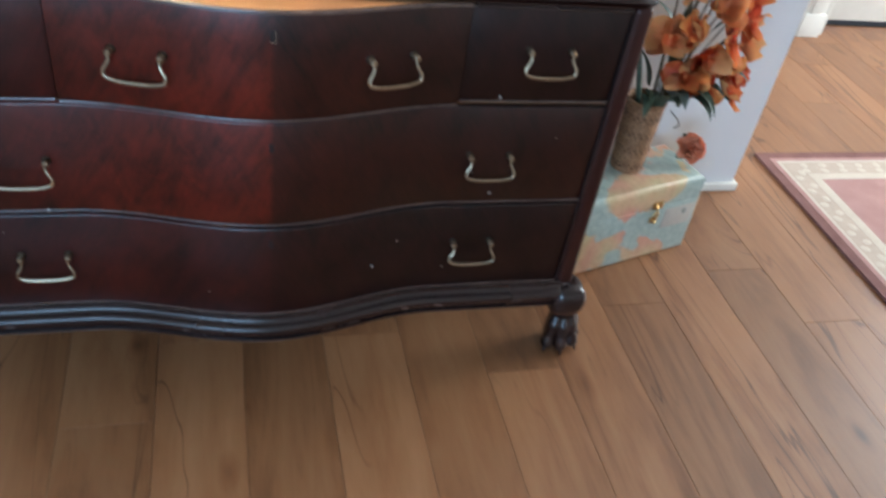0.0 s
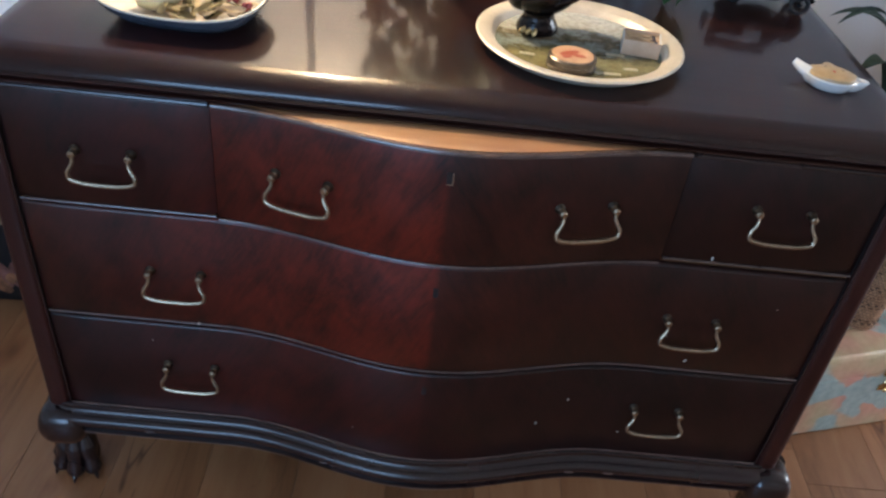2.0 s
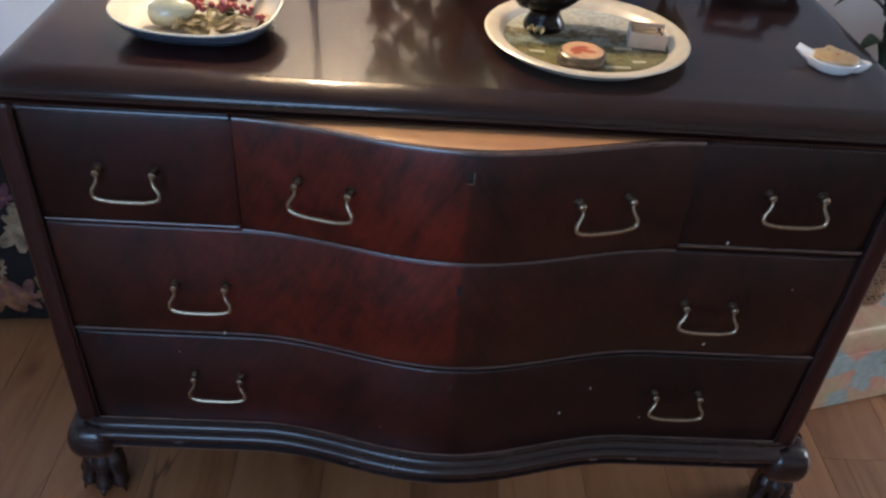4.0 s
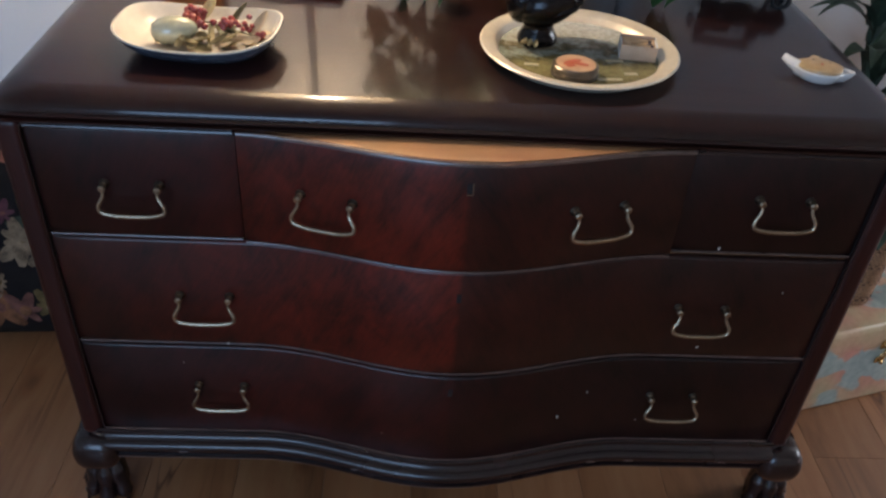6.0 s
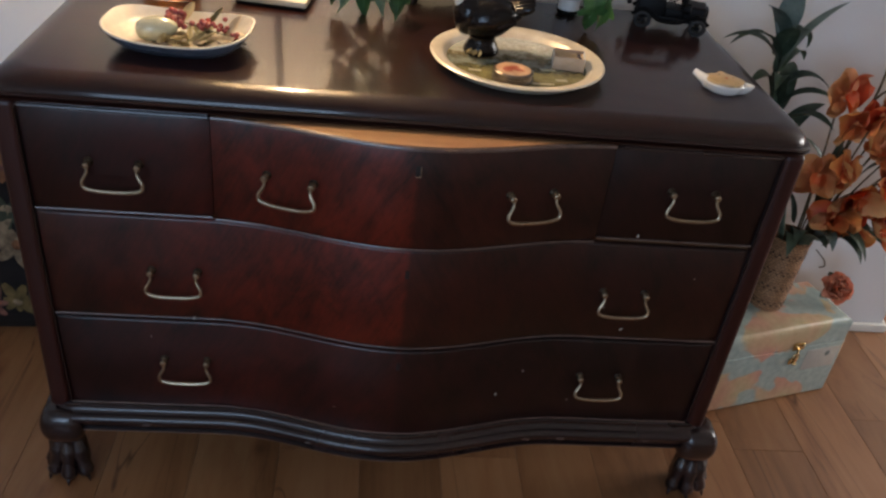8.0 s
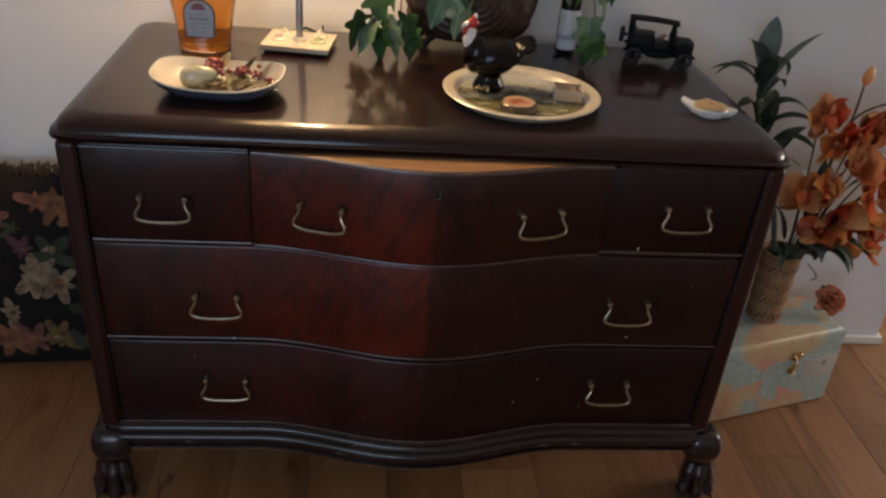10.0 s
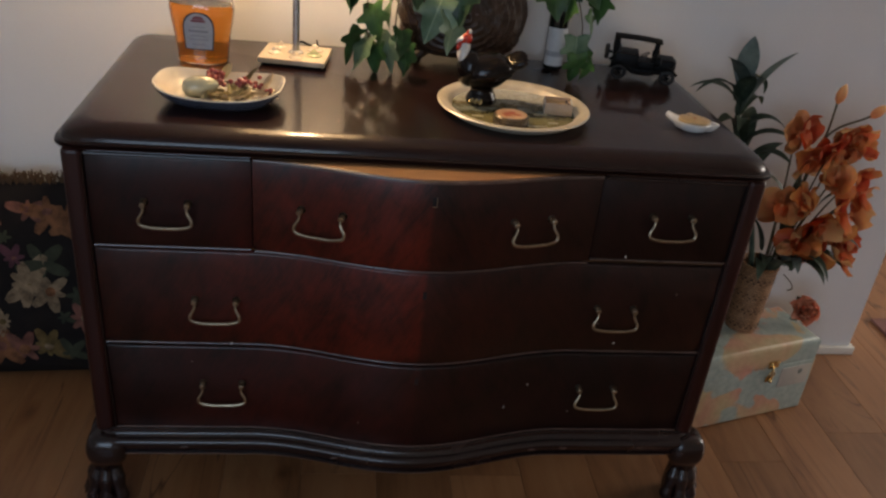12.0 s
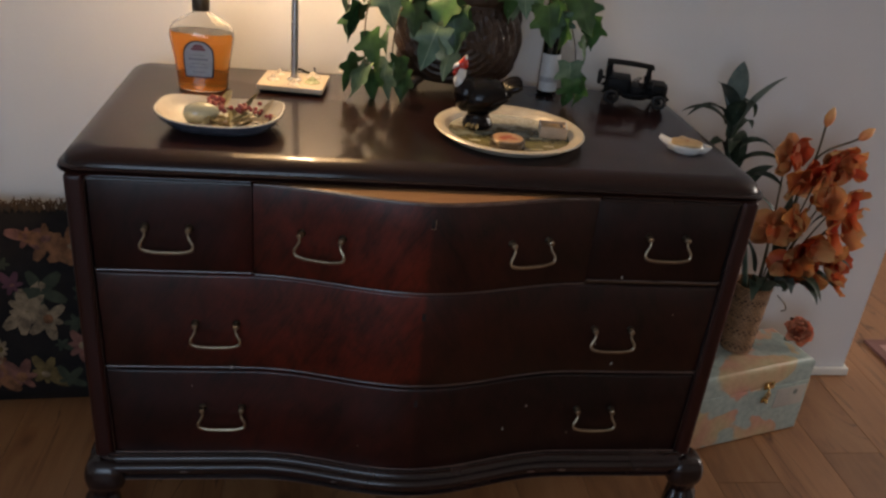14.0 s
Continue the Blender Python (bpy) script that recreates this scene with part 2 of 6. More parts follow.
def petal_material(name, inner, outer):
    m, n, l, b = nodes_of(name)
    vec = coords(n, l)
    vein = noise_node(n, l, coords(n, l, (12, 60, 60)), 4.0, 4.0)
    g = n.new("ShaderNodeVectorMath")
    g.operation = "LENGTH"
    l.new(vec.outputs[0], g.inputs[0])
    span = n.new("ShaderNodeMapRange")
    span.inputs[1].default_value, span.inputs[2].default_value = 0.012, 0.058
    l.new(g.outputs["Value"], span.inputs[0])
    c = mixed(n, l, span.outputs[0], inner, outer)
    l.new(mixed(n, l, 0.22, c, vein.outputs[1], "MULTIPLY"), b.inputs["Base Color"])
    b.inputs["Roughness"].default_value = 0.55
    b.inputs["Subsurface Weight"].default_value = 0.1
    b.inputs["Subsurface Radius"].default_value = (0.01, 0.004, 0.002)
    bumped(n, l, vein.outputs[0], b, 0.2, 0.001)
    return m


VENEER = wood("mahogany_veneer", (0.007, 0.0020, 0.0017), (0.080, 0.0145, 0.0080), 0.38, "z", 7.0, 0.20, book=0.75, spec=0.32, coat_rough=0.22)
# darker, less figured copy of VENEER; the bottom drawer's shade is in its colour
DIM_VENEER = wood("dim_mahogany_veneer", (0.006, 0.0020, 0.0018), (0.048, 0.0105, 0.0075), 0.38, "z", 7.0, 0.18, book=0.35, spec=0.26, coat_rough=0.22)
CASE = wood("mahogany_case", (0.013, 0.0028, 0.0024), (0.040, 0.0075, 0.0056), 0.40, "z", 7.0, 0.14, spec=0.30, coat_rough=0.22)
TOP = wood("mahogany_top", (0.009, 0.0030, 0.0025), (0.025, 0.0074, 0.0054), 0.30, "x", 6.0, 0.50, coat_rough=0.10, spec=0.12)
TRIM = wood("dark_trim", (0.010, 0.0055, 0.0055), (0.026, 0.011, 0.010), 0.26, "x", 6.0, 0.28, bump=0.12, spec=0.35)
# lighter tone for worn spots, and for the highlight painted on the beads
WORN_GLINT = plain("worn_edge_glint", (0.030, 0.015, 0.012), (0.13, 0.080, 0.060), 0.3, scale=25, coat=0.3)
RAW = wood("drawer_edge_wood", (0.34, 0.17, 0.08), (0.48, 0.26, 0.13), 0.22, "x", 5.0, 0.7, coat_rough=0.14)
BRASS = plain("aged_brass", (0.20, 0.155, 0.10), (0.42, 0.345, 0.24), 0.36, 1.0, 160, 0.2)
STEEL = plain("brushed_steel", (0.42, 0.42, 0.43), (0.56, 0.56, 0.57), 0.28, 1.0, 80, 0.05, stretch=(1, 1, 0.1))
# near-black colour that stands for the shade in gaps and hollows
GAP_SHADE = plain("gap_shade", (0.006, 0.004, 0.004), (0.012, 0.008, 0.007), 0.8)
FLECK = plain("bare_chip", (0.26, 0.23, 0.20), (0.42, 0.38, 0.33), 0.7)
WALL = plain("wall_paint", (0.73, 0.725, 0.71), (0.78, 0.775, 0.76), 0.75, scale=2.0, bump=0.10, dist=0.002, fine=90.0, spec=0.3)
CEIL = plain("ceiling_paint", (0.74, 0.74, 0.72), (0.78, 0.78, 0.76), 0.85, scale=3.0)
WHITE = plain("white_trim_paint", (0.70, 0.68, 0.60), (0.78, 0.76, 0.69), 0.4, scale=6.0, bump=0.05)
SEAM = plain("floor_seam", (0.09, 0.042, 0.018), (0.15, 0.07, 0.03), 0.7)
PLANK = plank_material()


# ---- building helpers ----
def part(name, bm, material, parent=None, label="", smooth=True, place=None):
    """One mesh object; under a thing or a part where one is given."""
    me = bpy.data.meshes.new(name)
    bmesh.ops.recalc_face_normals(bm, faces=bm.faces)
    bm.to_mesh(me)
    bm.free()
    for m in material if isinstance(material, (list, tuple)) else [material]:
        me.materials.append(m)
    for p in me.polygons:
        p.use_smooth = smooth
    ob = new(name, me)
    if smooth:
        me.set_sharp_from_angle(angle=radians(38))
    if place is not None:
        ob.matrix_basis = place
    if parent is not None:
        ob.parent = parent
    if label:
        tagged(ob, label)
    return ob


def thing(name, label, category, place=None, group="", kind=""):
    ob = new(name)
    ob.empty_display_size = 0.05
    if place is not None:
        ob.matrix_basis = place
    return tagged(ob, label, category, group, kind)


def box(bm, a, b, bevel=0.0, seg=2, turn=None, mat=0):
    """A box from corner a to corner b, with rounded edges."""
    c, s = [(p + q) / 2 for p, q in zip(a, b)], [abs(q - p) for p, q in zip(a, b)]
    m = Matrix.LocRotScale(c, None, s)
    made = bmesh.ops.create_cube(bm, size=1.0, matrix=m)["verts"]
    if turn is not None:
        bmesh.ops.transform(bm, matrix=turn, verts=made)
    faces = {f for v in made for f in v.link_faces}
    for f in faces:
        f.material_index = mat
    if bevel:
        edges = list({e for v in made for e in v.link_edges})
        bmesh.ops.bevel(bm, geom=edges, offset=bevel, segments=seg, affect="EDGES", profile=0.6, clamp_overlap=True, material=-1)


def lathe(bm, prof, n=32, sx=1.0, sy=1.0, centre=(0, 0, 0), mat=0, shape=None):
    """A turned form from rows of (radius, height); closed at both ends."""
    rings = []
    for r, z in prof:
        ring = []
        for k in range(n):
            a = 2 * math.pi * k / n
            ux, uy = (math.cos(a), math.sin(a)) if shape is None else shape(a)
            ring.append(bm.verts.new((centre[0] + r * sx * ux, centre[1] + r * sy * uy, centre[2] + z)))
        rings.append(ring)
    out = []
    for p, q in zip(rings, rings[1:]):
        out += [bm.faces.new((p[k], p[(k + 1) % n], q[(k + 1) % n], q[k])) for k in range(n)]
    out += [bm.faces.new(rings[0][::-1]), bm.faces.new(rings[-1])]
    for f in out:
        f.material_index = mat
    return rings


def tube(bm, pts, radius, n=8, mat=0):
    """A round bar along points; radius one number or one for each point."""
    pts = [Vector(p) for p in pts]
    rad = radius if isinstance(radius, (list, tuple)) else [radius] * len(pts)
    side, rings = None, []
    for k, p in enumerate(pts):
        d = (pts[min(k + 1, len(pts) - 1)] - pts[max(k - 1, 0)]).normalized()
        if side is None:
            side = d.orthogonal().normalized()
        side = (side - d * side.dot(d)).normalized()
        up = d.cross(side)
        rings.append([bm.verts.new(p + rad[k] * (math.cos(2 * math.pi * j / n) * side + math.sin(2 * math.pi * j / n) * up)) for j in range(n)])
    fs = []
    for p, q in zip(rings, rings[1:]):
        fs += [bm.faces.new((p[j], p[(j + 1) % n], q[(j + 1) % n], q[j])) for j in range(n)]
    fs += [bm.faces.new(rings[0][::-1]), bm.faces.new(rings[-1])]
    for f in fs:
        f.material_index = mat


def arc(pts, steps=6):
    """Catmull-Rom points through the given ones."""
    p = [Vector(a) for a in pts]
    p = [2 * p[0] - p[1]] + p + [2 * p[-1] - p[-2]]
    out = []
    for i in range(1, len(p) - 2):
        for k in range(steps):
            t = k / steps
            out.append(0.5 * ((2 * p[i]) + (p[i + 1] - p[i - 1]) * t + (2 * p[i - 1] - 5 * p[i] + 4 * p[i + 1] - p[i + 2]) * t * t + (3 * p[i] - p[i - 1] - 3 * p[i + 1] + p[i + 2]) * t ** 3))
    return out + [p[-2]]


def ball(bm, c, r, seg=14, rings=9, turn=None, mat=0):
    """An ellipsoid with half-axes r."""
    r = r if isinstance(r, (tuple, list)) else (r, r, r)
    m = Matrix.Translation(c) @ (turn.to_4x4() if turn is not None else Matrix()) @ Matrix.Diagonal((*r, 1))
    vs = bmesh.ops.create_uvsphere(bm, u_segments=seg, v_segments=rings, radius=1.0, matrix=m)["verts"]
    for f in {f for v in vs for f in v.link_faces}:
        f.material_index = mat


def sheet(bm, grid, thick=0.0, mat=0):
    """A skin over a grid of points, with a thickness along z when asked for."""
    vs = [[bm.verts.new(p) for p in row] for row in grid]
    fs = [bm.faces.new((vs[i][j], vs[i + 1][j], vs[i + 1][j + 1], vs[i][j + 1])) for i in range(len(vs) - 1) for j in range(len(vs[0]) - 1)]
    for f in fs:
        f.material_index = mat
    if thick:
        bmesh.ops.solidify(bm, geom=fs, thickness=thick)


def super_round(power):
    """A rounded rectangle outline for lathe."""
    def f(a):
        c, s = math.cos(a), math.sin(a)
        return math.copysign(abs(c) ** (2 / power), c), math.copysign(abs(s) ** (2 / power), s)
    return f


# ---- the room ----
WALL_Y, END_X, CEIL_Z = 0.667, 1.366, 2.45
floor_base = bmesh.new()
box(floor_base, (-2.6, -3.2, -0.12), (4.7, 2.0, -0.008))
floor = part("floor", floor_base, SEAM, smooth=False)
tagged(floor, "warm brown wood-look plank floor with knots", "floor", kind="structure")


def wall_part(name, pieces, label):
    bm = bmesh.new()
    for a, b in pieces:
        box(bm, a, b)
    return tagged(part(name, bm, WALL, smooth=False), label, "wall", kind="structure")


wall_part("wall_north", [((-2.6, WALL_Y, -0.008), (END_X, WALL_Y + 0.12, CEIL_Z))], "pale grey painted wall behind the dresser")
wall_part("wall_return", [((END_X - 0.12, WALL_Y + 0.12, -0.008), (END_X, 1.75, CEIL_Z))], "pale grey painted wall turning the corner")
wall_part("wall_hall", [((END_X - 0.12, 1.75, -0.008), (2.36, 1.87, CEIL_Z)), ((3.2, 1.75, -0.008), (4.7, 1.87, CEIL_Z)), ((2.36, 1.75, 2.05), (3.2, 1.87, CEIL_Z))], "pale grey painted wall with a doorway")
wall_part("wall_west", [((-2.72, -3.2, -0.008), (-2.6, WALL_Y + 0.12, CEIL_Z))], "pale grey painted side wall")
wall_part("wall_east", [((4.7, -3.2, -0.008), (4.82, 0.15, CEIL_Z)), ((4.7, 1.75, -0.008), (4.82, 1.87, CEIL_Z)), ((4.7, 0.15, -0.008), (4.82, 1.75, 0.75)), ((4.7, 0.15, 2.15), (4.82, 1.75, CEIL_Z))], "pale grey painted wall with a window opening")
wall_part("wall_south", [((-2.72, -3.32, -0.008), (-1.8, -3.2, CEIL_Z)), ((-0.2, -3.32, -0.008), (4.82, -3.2, CEIL_Z)), ((-1.8, -3.32, -0.008), (-0.2, -3.2, 0.85)), ((-1.8, -3.32, 2.05), (-0.2, -3.2, CEIL_Z))], "pale grey painted wall with a window opening")
bm = bmesh.new()
box(bm, (-2.72, -3.32, CEIL_Z), (4.82, 2.0, CEIL_Z + 0.1))
tagged(part("ceiling", bm, CEIL, smooth=False), "plain white ceiling", "ceiling", kind="structure")


def skirting(a, b):
    bm = bmesh.new()
    box(bm, (a[0], a[1], 0.0), (b[0], b[1], 0.026), 0.004)
    ob = part("baseboard", bm, WHITE)
    return tagged(ob, "low white painted baseboard", "baseboard", kind="structure")


skirting((-2.6, WALL_Y - 0.013), (END_X + 0.013, WALL_Y - 0.0015))
skirting((END_X + 0.0015, WALL_Y), (END_X + 0.013, 1.735))
skirting((END_X + 0.013, 1.737), (2.25, 1.7485))

# doorway and the closed door of the hall
door = thing("door_1", "closed cream painted door in a white casing", "door", kind="structure")
bm = bmesh.new()
box(bm, (2.385, 1.845, 0.028), (3.175, 1.885, 2.025), 0.003)
leaf = part("door_leaf", bm, WHITE, door)
for z0, z1 in ((0.2, 0.95), (1.1, 1.85)):
    for x0 in (2.5, 2.83):
        bm = bmesh.new()
        box(bm, (x0, 1.838, z0), (x0 + 0.23, 1.846, z1), 0.006)
        part("panel", bm, WHITE, leaf)
bm = bmesh.new()
lathe(bm, [(0.012, 0), (0.012, 0.03), (0.026, 0.04), (0.028, 0.055), (0.015, 0.066)], 20)
part("door_handle", bm, BRASS, door, "round brass knob", place=pose(2.44, 1.842, 1.0, 90))
# near-black strip for the shade under the door
bm = bmesh.new()
box(bm, (2.385, 1.85, -0.004), (3.175, 1.98, 0.006))
part("under_door_shade", bm, GAP_SHADE, door, "dark strip for the shade under the door", smooth=False)
for x0, x1 in ((2.25, 2.345), (3.215, 3.31)):
    bm = bmesh.new()
    box(bm, (x0, 1.732, 0.0), (x1, 1.7495, 2.12), 0.004)
    box(bm, (x0 - 0.006, 1.724, 0.0), (x1 + 0.004, 1.7315, 0.1), 0.003)
    box(bm, (x0 + 0.02, 1.726, 0.101), (x1 - 0.02, 1.7315, 2.1), 0.002)
    part("casing", bm, WHITE, door)
bm = bmesh.new()
box(bm, (2.346, 1.732, 2.05), (3.214, 1.7495, 2.12), 0.004)
part("casing", bm, WHITE, door)
for x0, x1 in ((2.3605, 2.382), (3.178, 3.1995)):
    bm = bmesh.new()
    box(bm, (x0, 1.75, 0.0), (x1, 1.87, 2.048), 0.002)
    box(bm, (x0 - 0.0 if x0 > 3 else x0 + 0.0215, 1.80, 0.0), (x0 - 0.014 if x0 > 3 else x0 + 0.036, 1.838, 2.03), 0.003)
    part("jamb", bm, WHITE, door)

# windows that let the daylight in
GLASS_PANE = glass("window_glass", (0.95, 0.97, 0.97), 0.0)


def window(name, place, w, h):
    win = thing(name, "white framed window with a clear pane", "window", place, kind="structure")
    bm = bmesh.new()
    for a, b in (((-w / 2, -0.03, 0), (-w / 2 + 0.05, 0.03, h)), ((w / 2 - 0.05, -0.03, 0), (w / 2, 0.03, h)),
                 ((-w / 2 + 0.05, -0.03, 0), (w / 2 - 0.05, 0.03, 0.05)), ((-w / 2 + 0.05, -0.03, h - 0.05), (w / 2 - 0.05, 0.03, h)), ((-0.02, -0.025, 0.05), (0.02, 0.025, h - 0.05))):
        box(bm, a, b, 0.004)
    part("window_frame", bm, WHITE, win)
    for x0 in (-w / 2 + 0.05, 0.02):
        bm = bmesh.new()
        box(bm, (x0, -0.003, 0.05), (x0 + w / 2 - 0.07, 0.003, h - 0.05))
        part("pane", bm, GLASS_PANE, win, smooth=False).visible_shadow = False
    bm = bmesh.new()
    box(bm, (-w / 2 - 0.03, -0.12, -0.03), (w / 2 + 0.03, 0.03, -0.002), 0.004)
    part("window_sill", bm, WHITE, win)
    return win


window("window_1", pose(4.74, 0.95, 0.75, 0, 0, -90), 1.6, 1.4)
window("window_2", pose(-1.0, -3.25, 0.85, 0, 0, 180), 1.6, 1.2)

# ---- the dresser ----
OUT_Y, BULGE, HALF = 0.030, 0.052, 0.30


def front_y(x):
    """The serpentine front: flat at the ends, a soft swell in the middle."""
    u = min(1.0, abs(x) / HALF)
    return OUT_Y - BULGE * 0.5 * (1 + math.cos(math.pi * u))


dresser = thing("dresser", "dark mahogany serpentine chest of drawers on claw feet", "dresser")

# top: a slab whose upper face rolls over to a nose, with a groove and two fine beads below
bm = bmesh.new()
loops = []
TOP_PROFILE = ((0.8070, 0.0120), (0.8075, 0.0050), (0.8090, 0.0010), (0.8110, 0.0005), (0.8122, 0.0030), (0.8128, 0.0065), (0.8140, 0.0035), (0.8160, 0.0020), (0.8178, 0.0035), (0.8188, 0.0080), (0.8215, 0.0085),
               (0.8255, 0.0098), (0.8295, 0.0128), (0.8330, 0.0170), (0.8362, 0.0222), (0.8388, 0.0282), (0.8406, 0.0340), (0.8416, 0.0385), (0.842, 0.0425))
for z, inset in TOP_PROFILE:
    x1, y0, y1, rad, loop = 0.595 - inset, 0.021 + inset, 0.585 - 0.4 * inset, 0.044, []
    for cx, cy, a0, r in ((-x1 + rad, y0 + rad, 180, rad), (x1 - rad, y0 + rad, 270, rad), (x1 - 0.016, y1 - 0.016, 0, 0.016), (-x1 + 0.016, y1 - 0.016, 90, 0.016)):
        for k in range(7):
            a = radians(a0 + 15 * k)
            loop.append(bm.verts.new((cx + r * math.cos(a), cy + r * math.sin(a), z)))
    loops.append(loop)
for p, q in zip(loops, loops[1:]):
    for k in range(len(p)):
        bm.faces.new((p[k], p[(k + 1) % len(p)], q[(k + 1) % len(p)], q[k]))
bm.faces.new(loops[0][::-1]), bm.faces.new(loops[-1])
part("top", bm, TOP, dresser, "polished dark top with a rounded edge")

# case: sides, back, bottom and the rails between the drawers
for s in (-1, 1):
    bm = bmesh.new()
    box(bm, (s * 0.558, 0.062, 0.24), (s * 0.577, 0.565, 0.8075), 0.002)
    part("side_panel", bm, CASE, dresser)
    bm = bmesh.new()
    x0, x1 = s * 0.5475, s * 0.580
    box(bm, (x0, 0.028, 0.24), (x1, 0.0615, 0.8075), 0.011, 4)
    part("stile", bm, CASE, dresser)
    bm = bmesh.new()
    tube(bm, [(s * 0.5440, 0.0300, 0.253), (s * 0.5475, 0.0305, 0.45), (s * 0.5490, 0.0305, 0.640), (s * 0.5490, 0.0305, 0.786)] + arc([(s * 0.5490, 0.0305, 0.792), (s * 0.5465, 0.0300, 0.8005), (s * 0.5390, 0.0295, 0.8045), (s * 0.5250, 0.0290, 0.8055)], 4) + [(s * 0.292, 0.0290, 0.8055)], 0.0017, 8)
    part("stile_bead", bm, TRIM, dresser, "worn bead along the stile and under the top")
    for z0 in (0.27, 0.73):
        bm = bmesh.new()
        box(bm, (s * 0.5772, 0.10, z0), (s * 0.5800, 0.54, z0 + 0.06), 0.0015)
        part("side_rail", bm, CASE, dresser)
bm = bmesh.new()
box(bm, (-0.551, 0.553, 0.23), (0.551, 0.565, 0.8075))
part("back_panel", bm, CASE, dresser, smooth=False)
# rails between drawers are near-black: the gap's shade is in their colour
for z0, z1, mat in ((0.6342, 0.6400, GAP_SHADE), (0.4386, 0.4444, GAP_SHADE), (0.225, 0.250, TRIM)):
    bm = bmesh.new()
    xs = [-0.547 + 1.094 * k / 60 for k in range(61)]
    rows = [[(x, front_y(x) + 0.016, z) for x in xs] for z in (z0, z1)]
    sheet(bm, [[(x, 0.55, z0) for x in xs], rows[0], rows[1], [(x, 0.55, z1) for x in xs]])
    part("rail", bm, mat, dresser)


def bead(bm, x0, x1, z, off, r, n=48):
    tube(bm, [(x0 + (x1 - x0) * k / n, front_y(x0 + (x1 - x0) * k / n) + off, z) for k in range(n + 1)], r, 8)


def drawer(x0, x1, z0, z1, name_label, out=0.0):
    """A drawer front bent along the swell, with softened edges, a cock bead below and the box behind it."""
    n = max(8, int((x1 - x0) / 0.02))
    xs = [x0 + (x1 - x0) * k / n for k in range(n + 1)]
    rows = []
    for dz, back in ((0.0, 0.022), (0.0, 0.006), (0.0015, 0.002), (0.005, 0.0)):
        rows.append((z0 + dz, back))
    for dz, back in ((0.006, 0.0), (0.003, 0.0012), (0.001, 0.0035), (0.0, 0.007)):
        rows.append((z1 - dz, back))
    bm = bmesh.new()
    ends = lambda k: 0.004 if k in (0, n) else (0.001 if k in (1, n - 1) else 0.0)  # noqa: E731
    grid = [[(x, front_y(x) + back + ends(k) - out, z) for k, x in enumerate(xs)] for z, back in rows]
    sheet(bm, grid)
    ob = part("drawer", bm, DIM_VENEER if "dark" in name_label else VENEER, dresser, name_label)
    bm = bmesh.new()
    sheet(bm, [[(x, front_y(x) + 0.0069 - out, z1) for x in xs], [(x, 0.06, z1) for x in xs]])
    part("upper_edge", bm, RAW, ob, "paler upper edge of the drawer")
    # box sides in near-black, shade behind the front put into the colour
    bm = bmesh.new()
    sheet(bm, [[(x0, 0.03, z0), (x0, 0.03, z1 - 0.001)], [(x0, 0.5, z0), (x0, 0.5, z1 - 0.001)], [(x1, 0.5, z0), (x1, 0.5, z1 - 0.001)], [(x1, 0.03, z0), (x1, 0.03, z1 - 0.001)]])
    part("drawer_box", bm, GAP_SHADE, ob)
    # lower bead in a lighter tone, its highlight painted in along with the wear
    bm = bmesh.new()
    bead(bm, x0 + 0.002, x1 - 0.002, z0 + 0.001, 0.0008 - out, 0.0018, n)
    part("bead", bm, WORN_GLINT, ob, "worn bead along the lower edge with its highlight in the colour")
    if z1 > 0.7:
        bm = bmesh.new()
        bead(bm, x0 + 0.002, x1 - 0.002, z1 - 0.002, 0.0016 - out, 0.0032, n)
        part("lip", bm, WORN_GLINT if out else TRIM, ob, "rounded lip along the upper edge")
    return ob


# ends, lower and upper edge, look, handles as (x, z), how far it is pulled out
ROWS_OF_DRAWERS = [
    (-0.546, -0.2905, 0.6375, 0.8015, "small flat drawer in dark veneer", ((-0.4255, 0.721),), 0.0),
    (-0.2885, 0.2885, 0.6395, 0.8055, "wide bowed drawer in figured veneer, pulled out a little", ((-0.1765, 0.7275), (0.1715, 0.7295)), 0.008),
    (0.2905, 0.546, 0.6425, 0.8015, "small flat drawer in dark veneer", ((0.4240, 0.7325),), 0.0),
    (-0.546, 0.546, 0.4445, 0.6345, "full-width bowed drawer in figured veneer", ((-0.3540, 0.5385), (0.3595, 0.542)), 0.0),
    (-0.546, 0.546, 0.252, 0.4390, "full-width bowed drawer in dark veneer with shade in its colour", ((-0.3480, 0.359), (0.3565, 0.3585)), 0.0),
]
drawers = [drawer(*row[:5], row[6]) for row in ROWS_OF_DRAWERS]

# one bail handle, then its copies on every drawer
HALF_POST = 0.0345
CAP_BRASS = plain("blackened_brass", (0.03, 0.022, 0.016), (0.08, 0.06, 0.04), 0.45, 0.8, 160, 0.2)
bm = bmesh.new()
half = [(-HALF_POST, -0.013, 0.0), (-0.0340, -0.0145, -0.0085), (-0.0370, -0.0165, -0.0155), (-0.0410, -0.0180, -0.0225), (-0.0405, -0.0190, -0.0302), (-0.0350, -0.0197, -0.0340), (-0.022, -0.020, -0.0365), (-0.008, -0.020, -0.0372)]
path = arc(half + [(-x, y, z) for x, y, z in half[::-1]], 4)
tube(bm, path, [0.0021 + 0.0011 * math.sin(math.pi * k / (len(path) - 1)) for k in range(len(path))], 8)
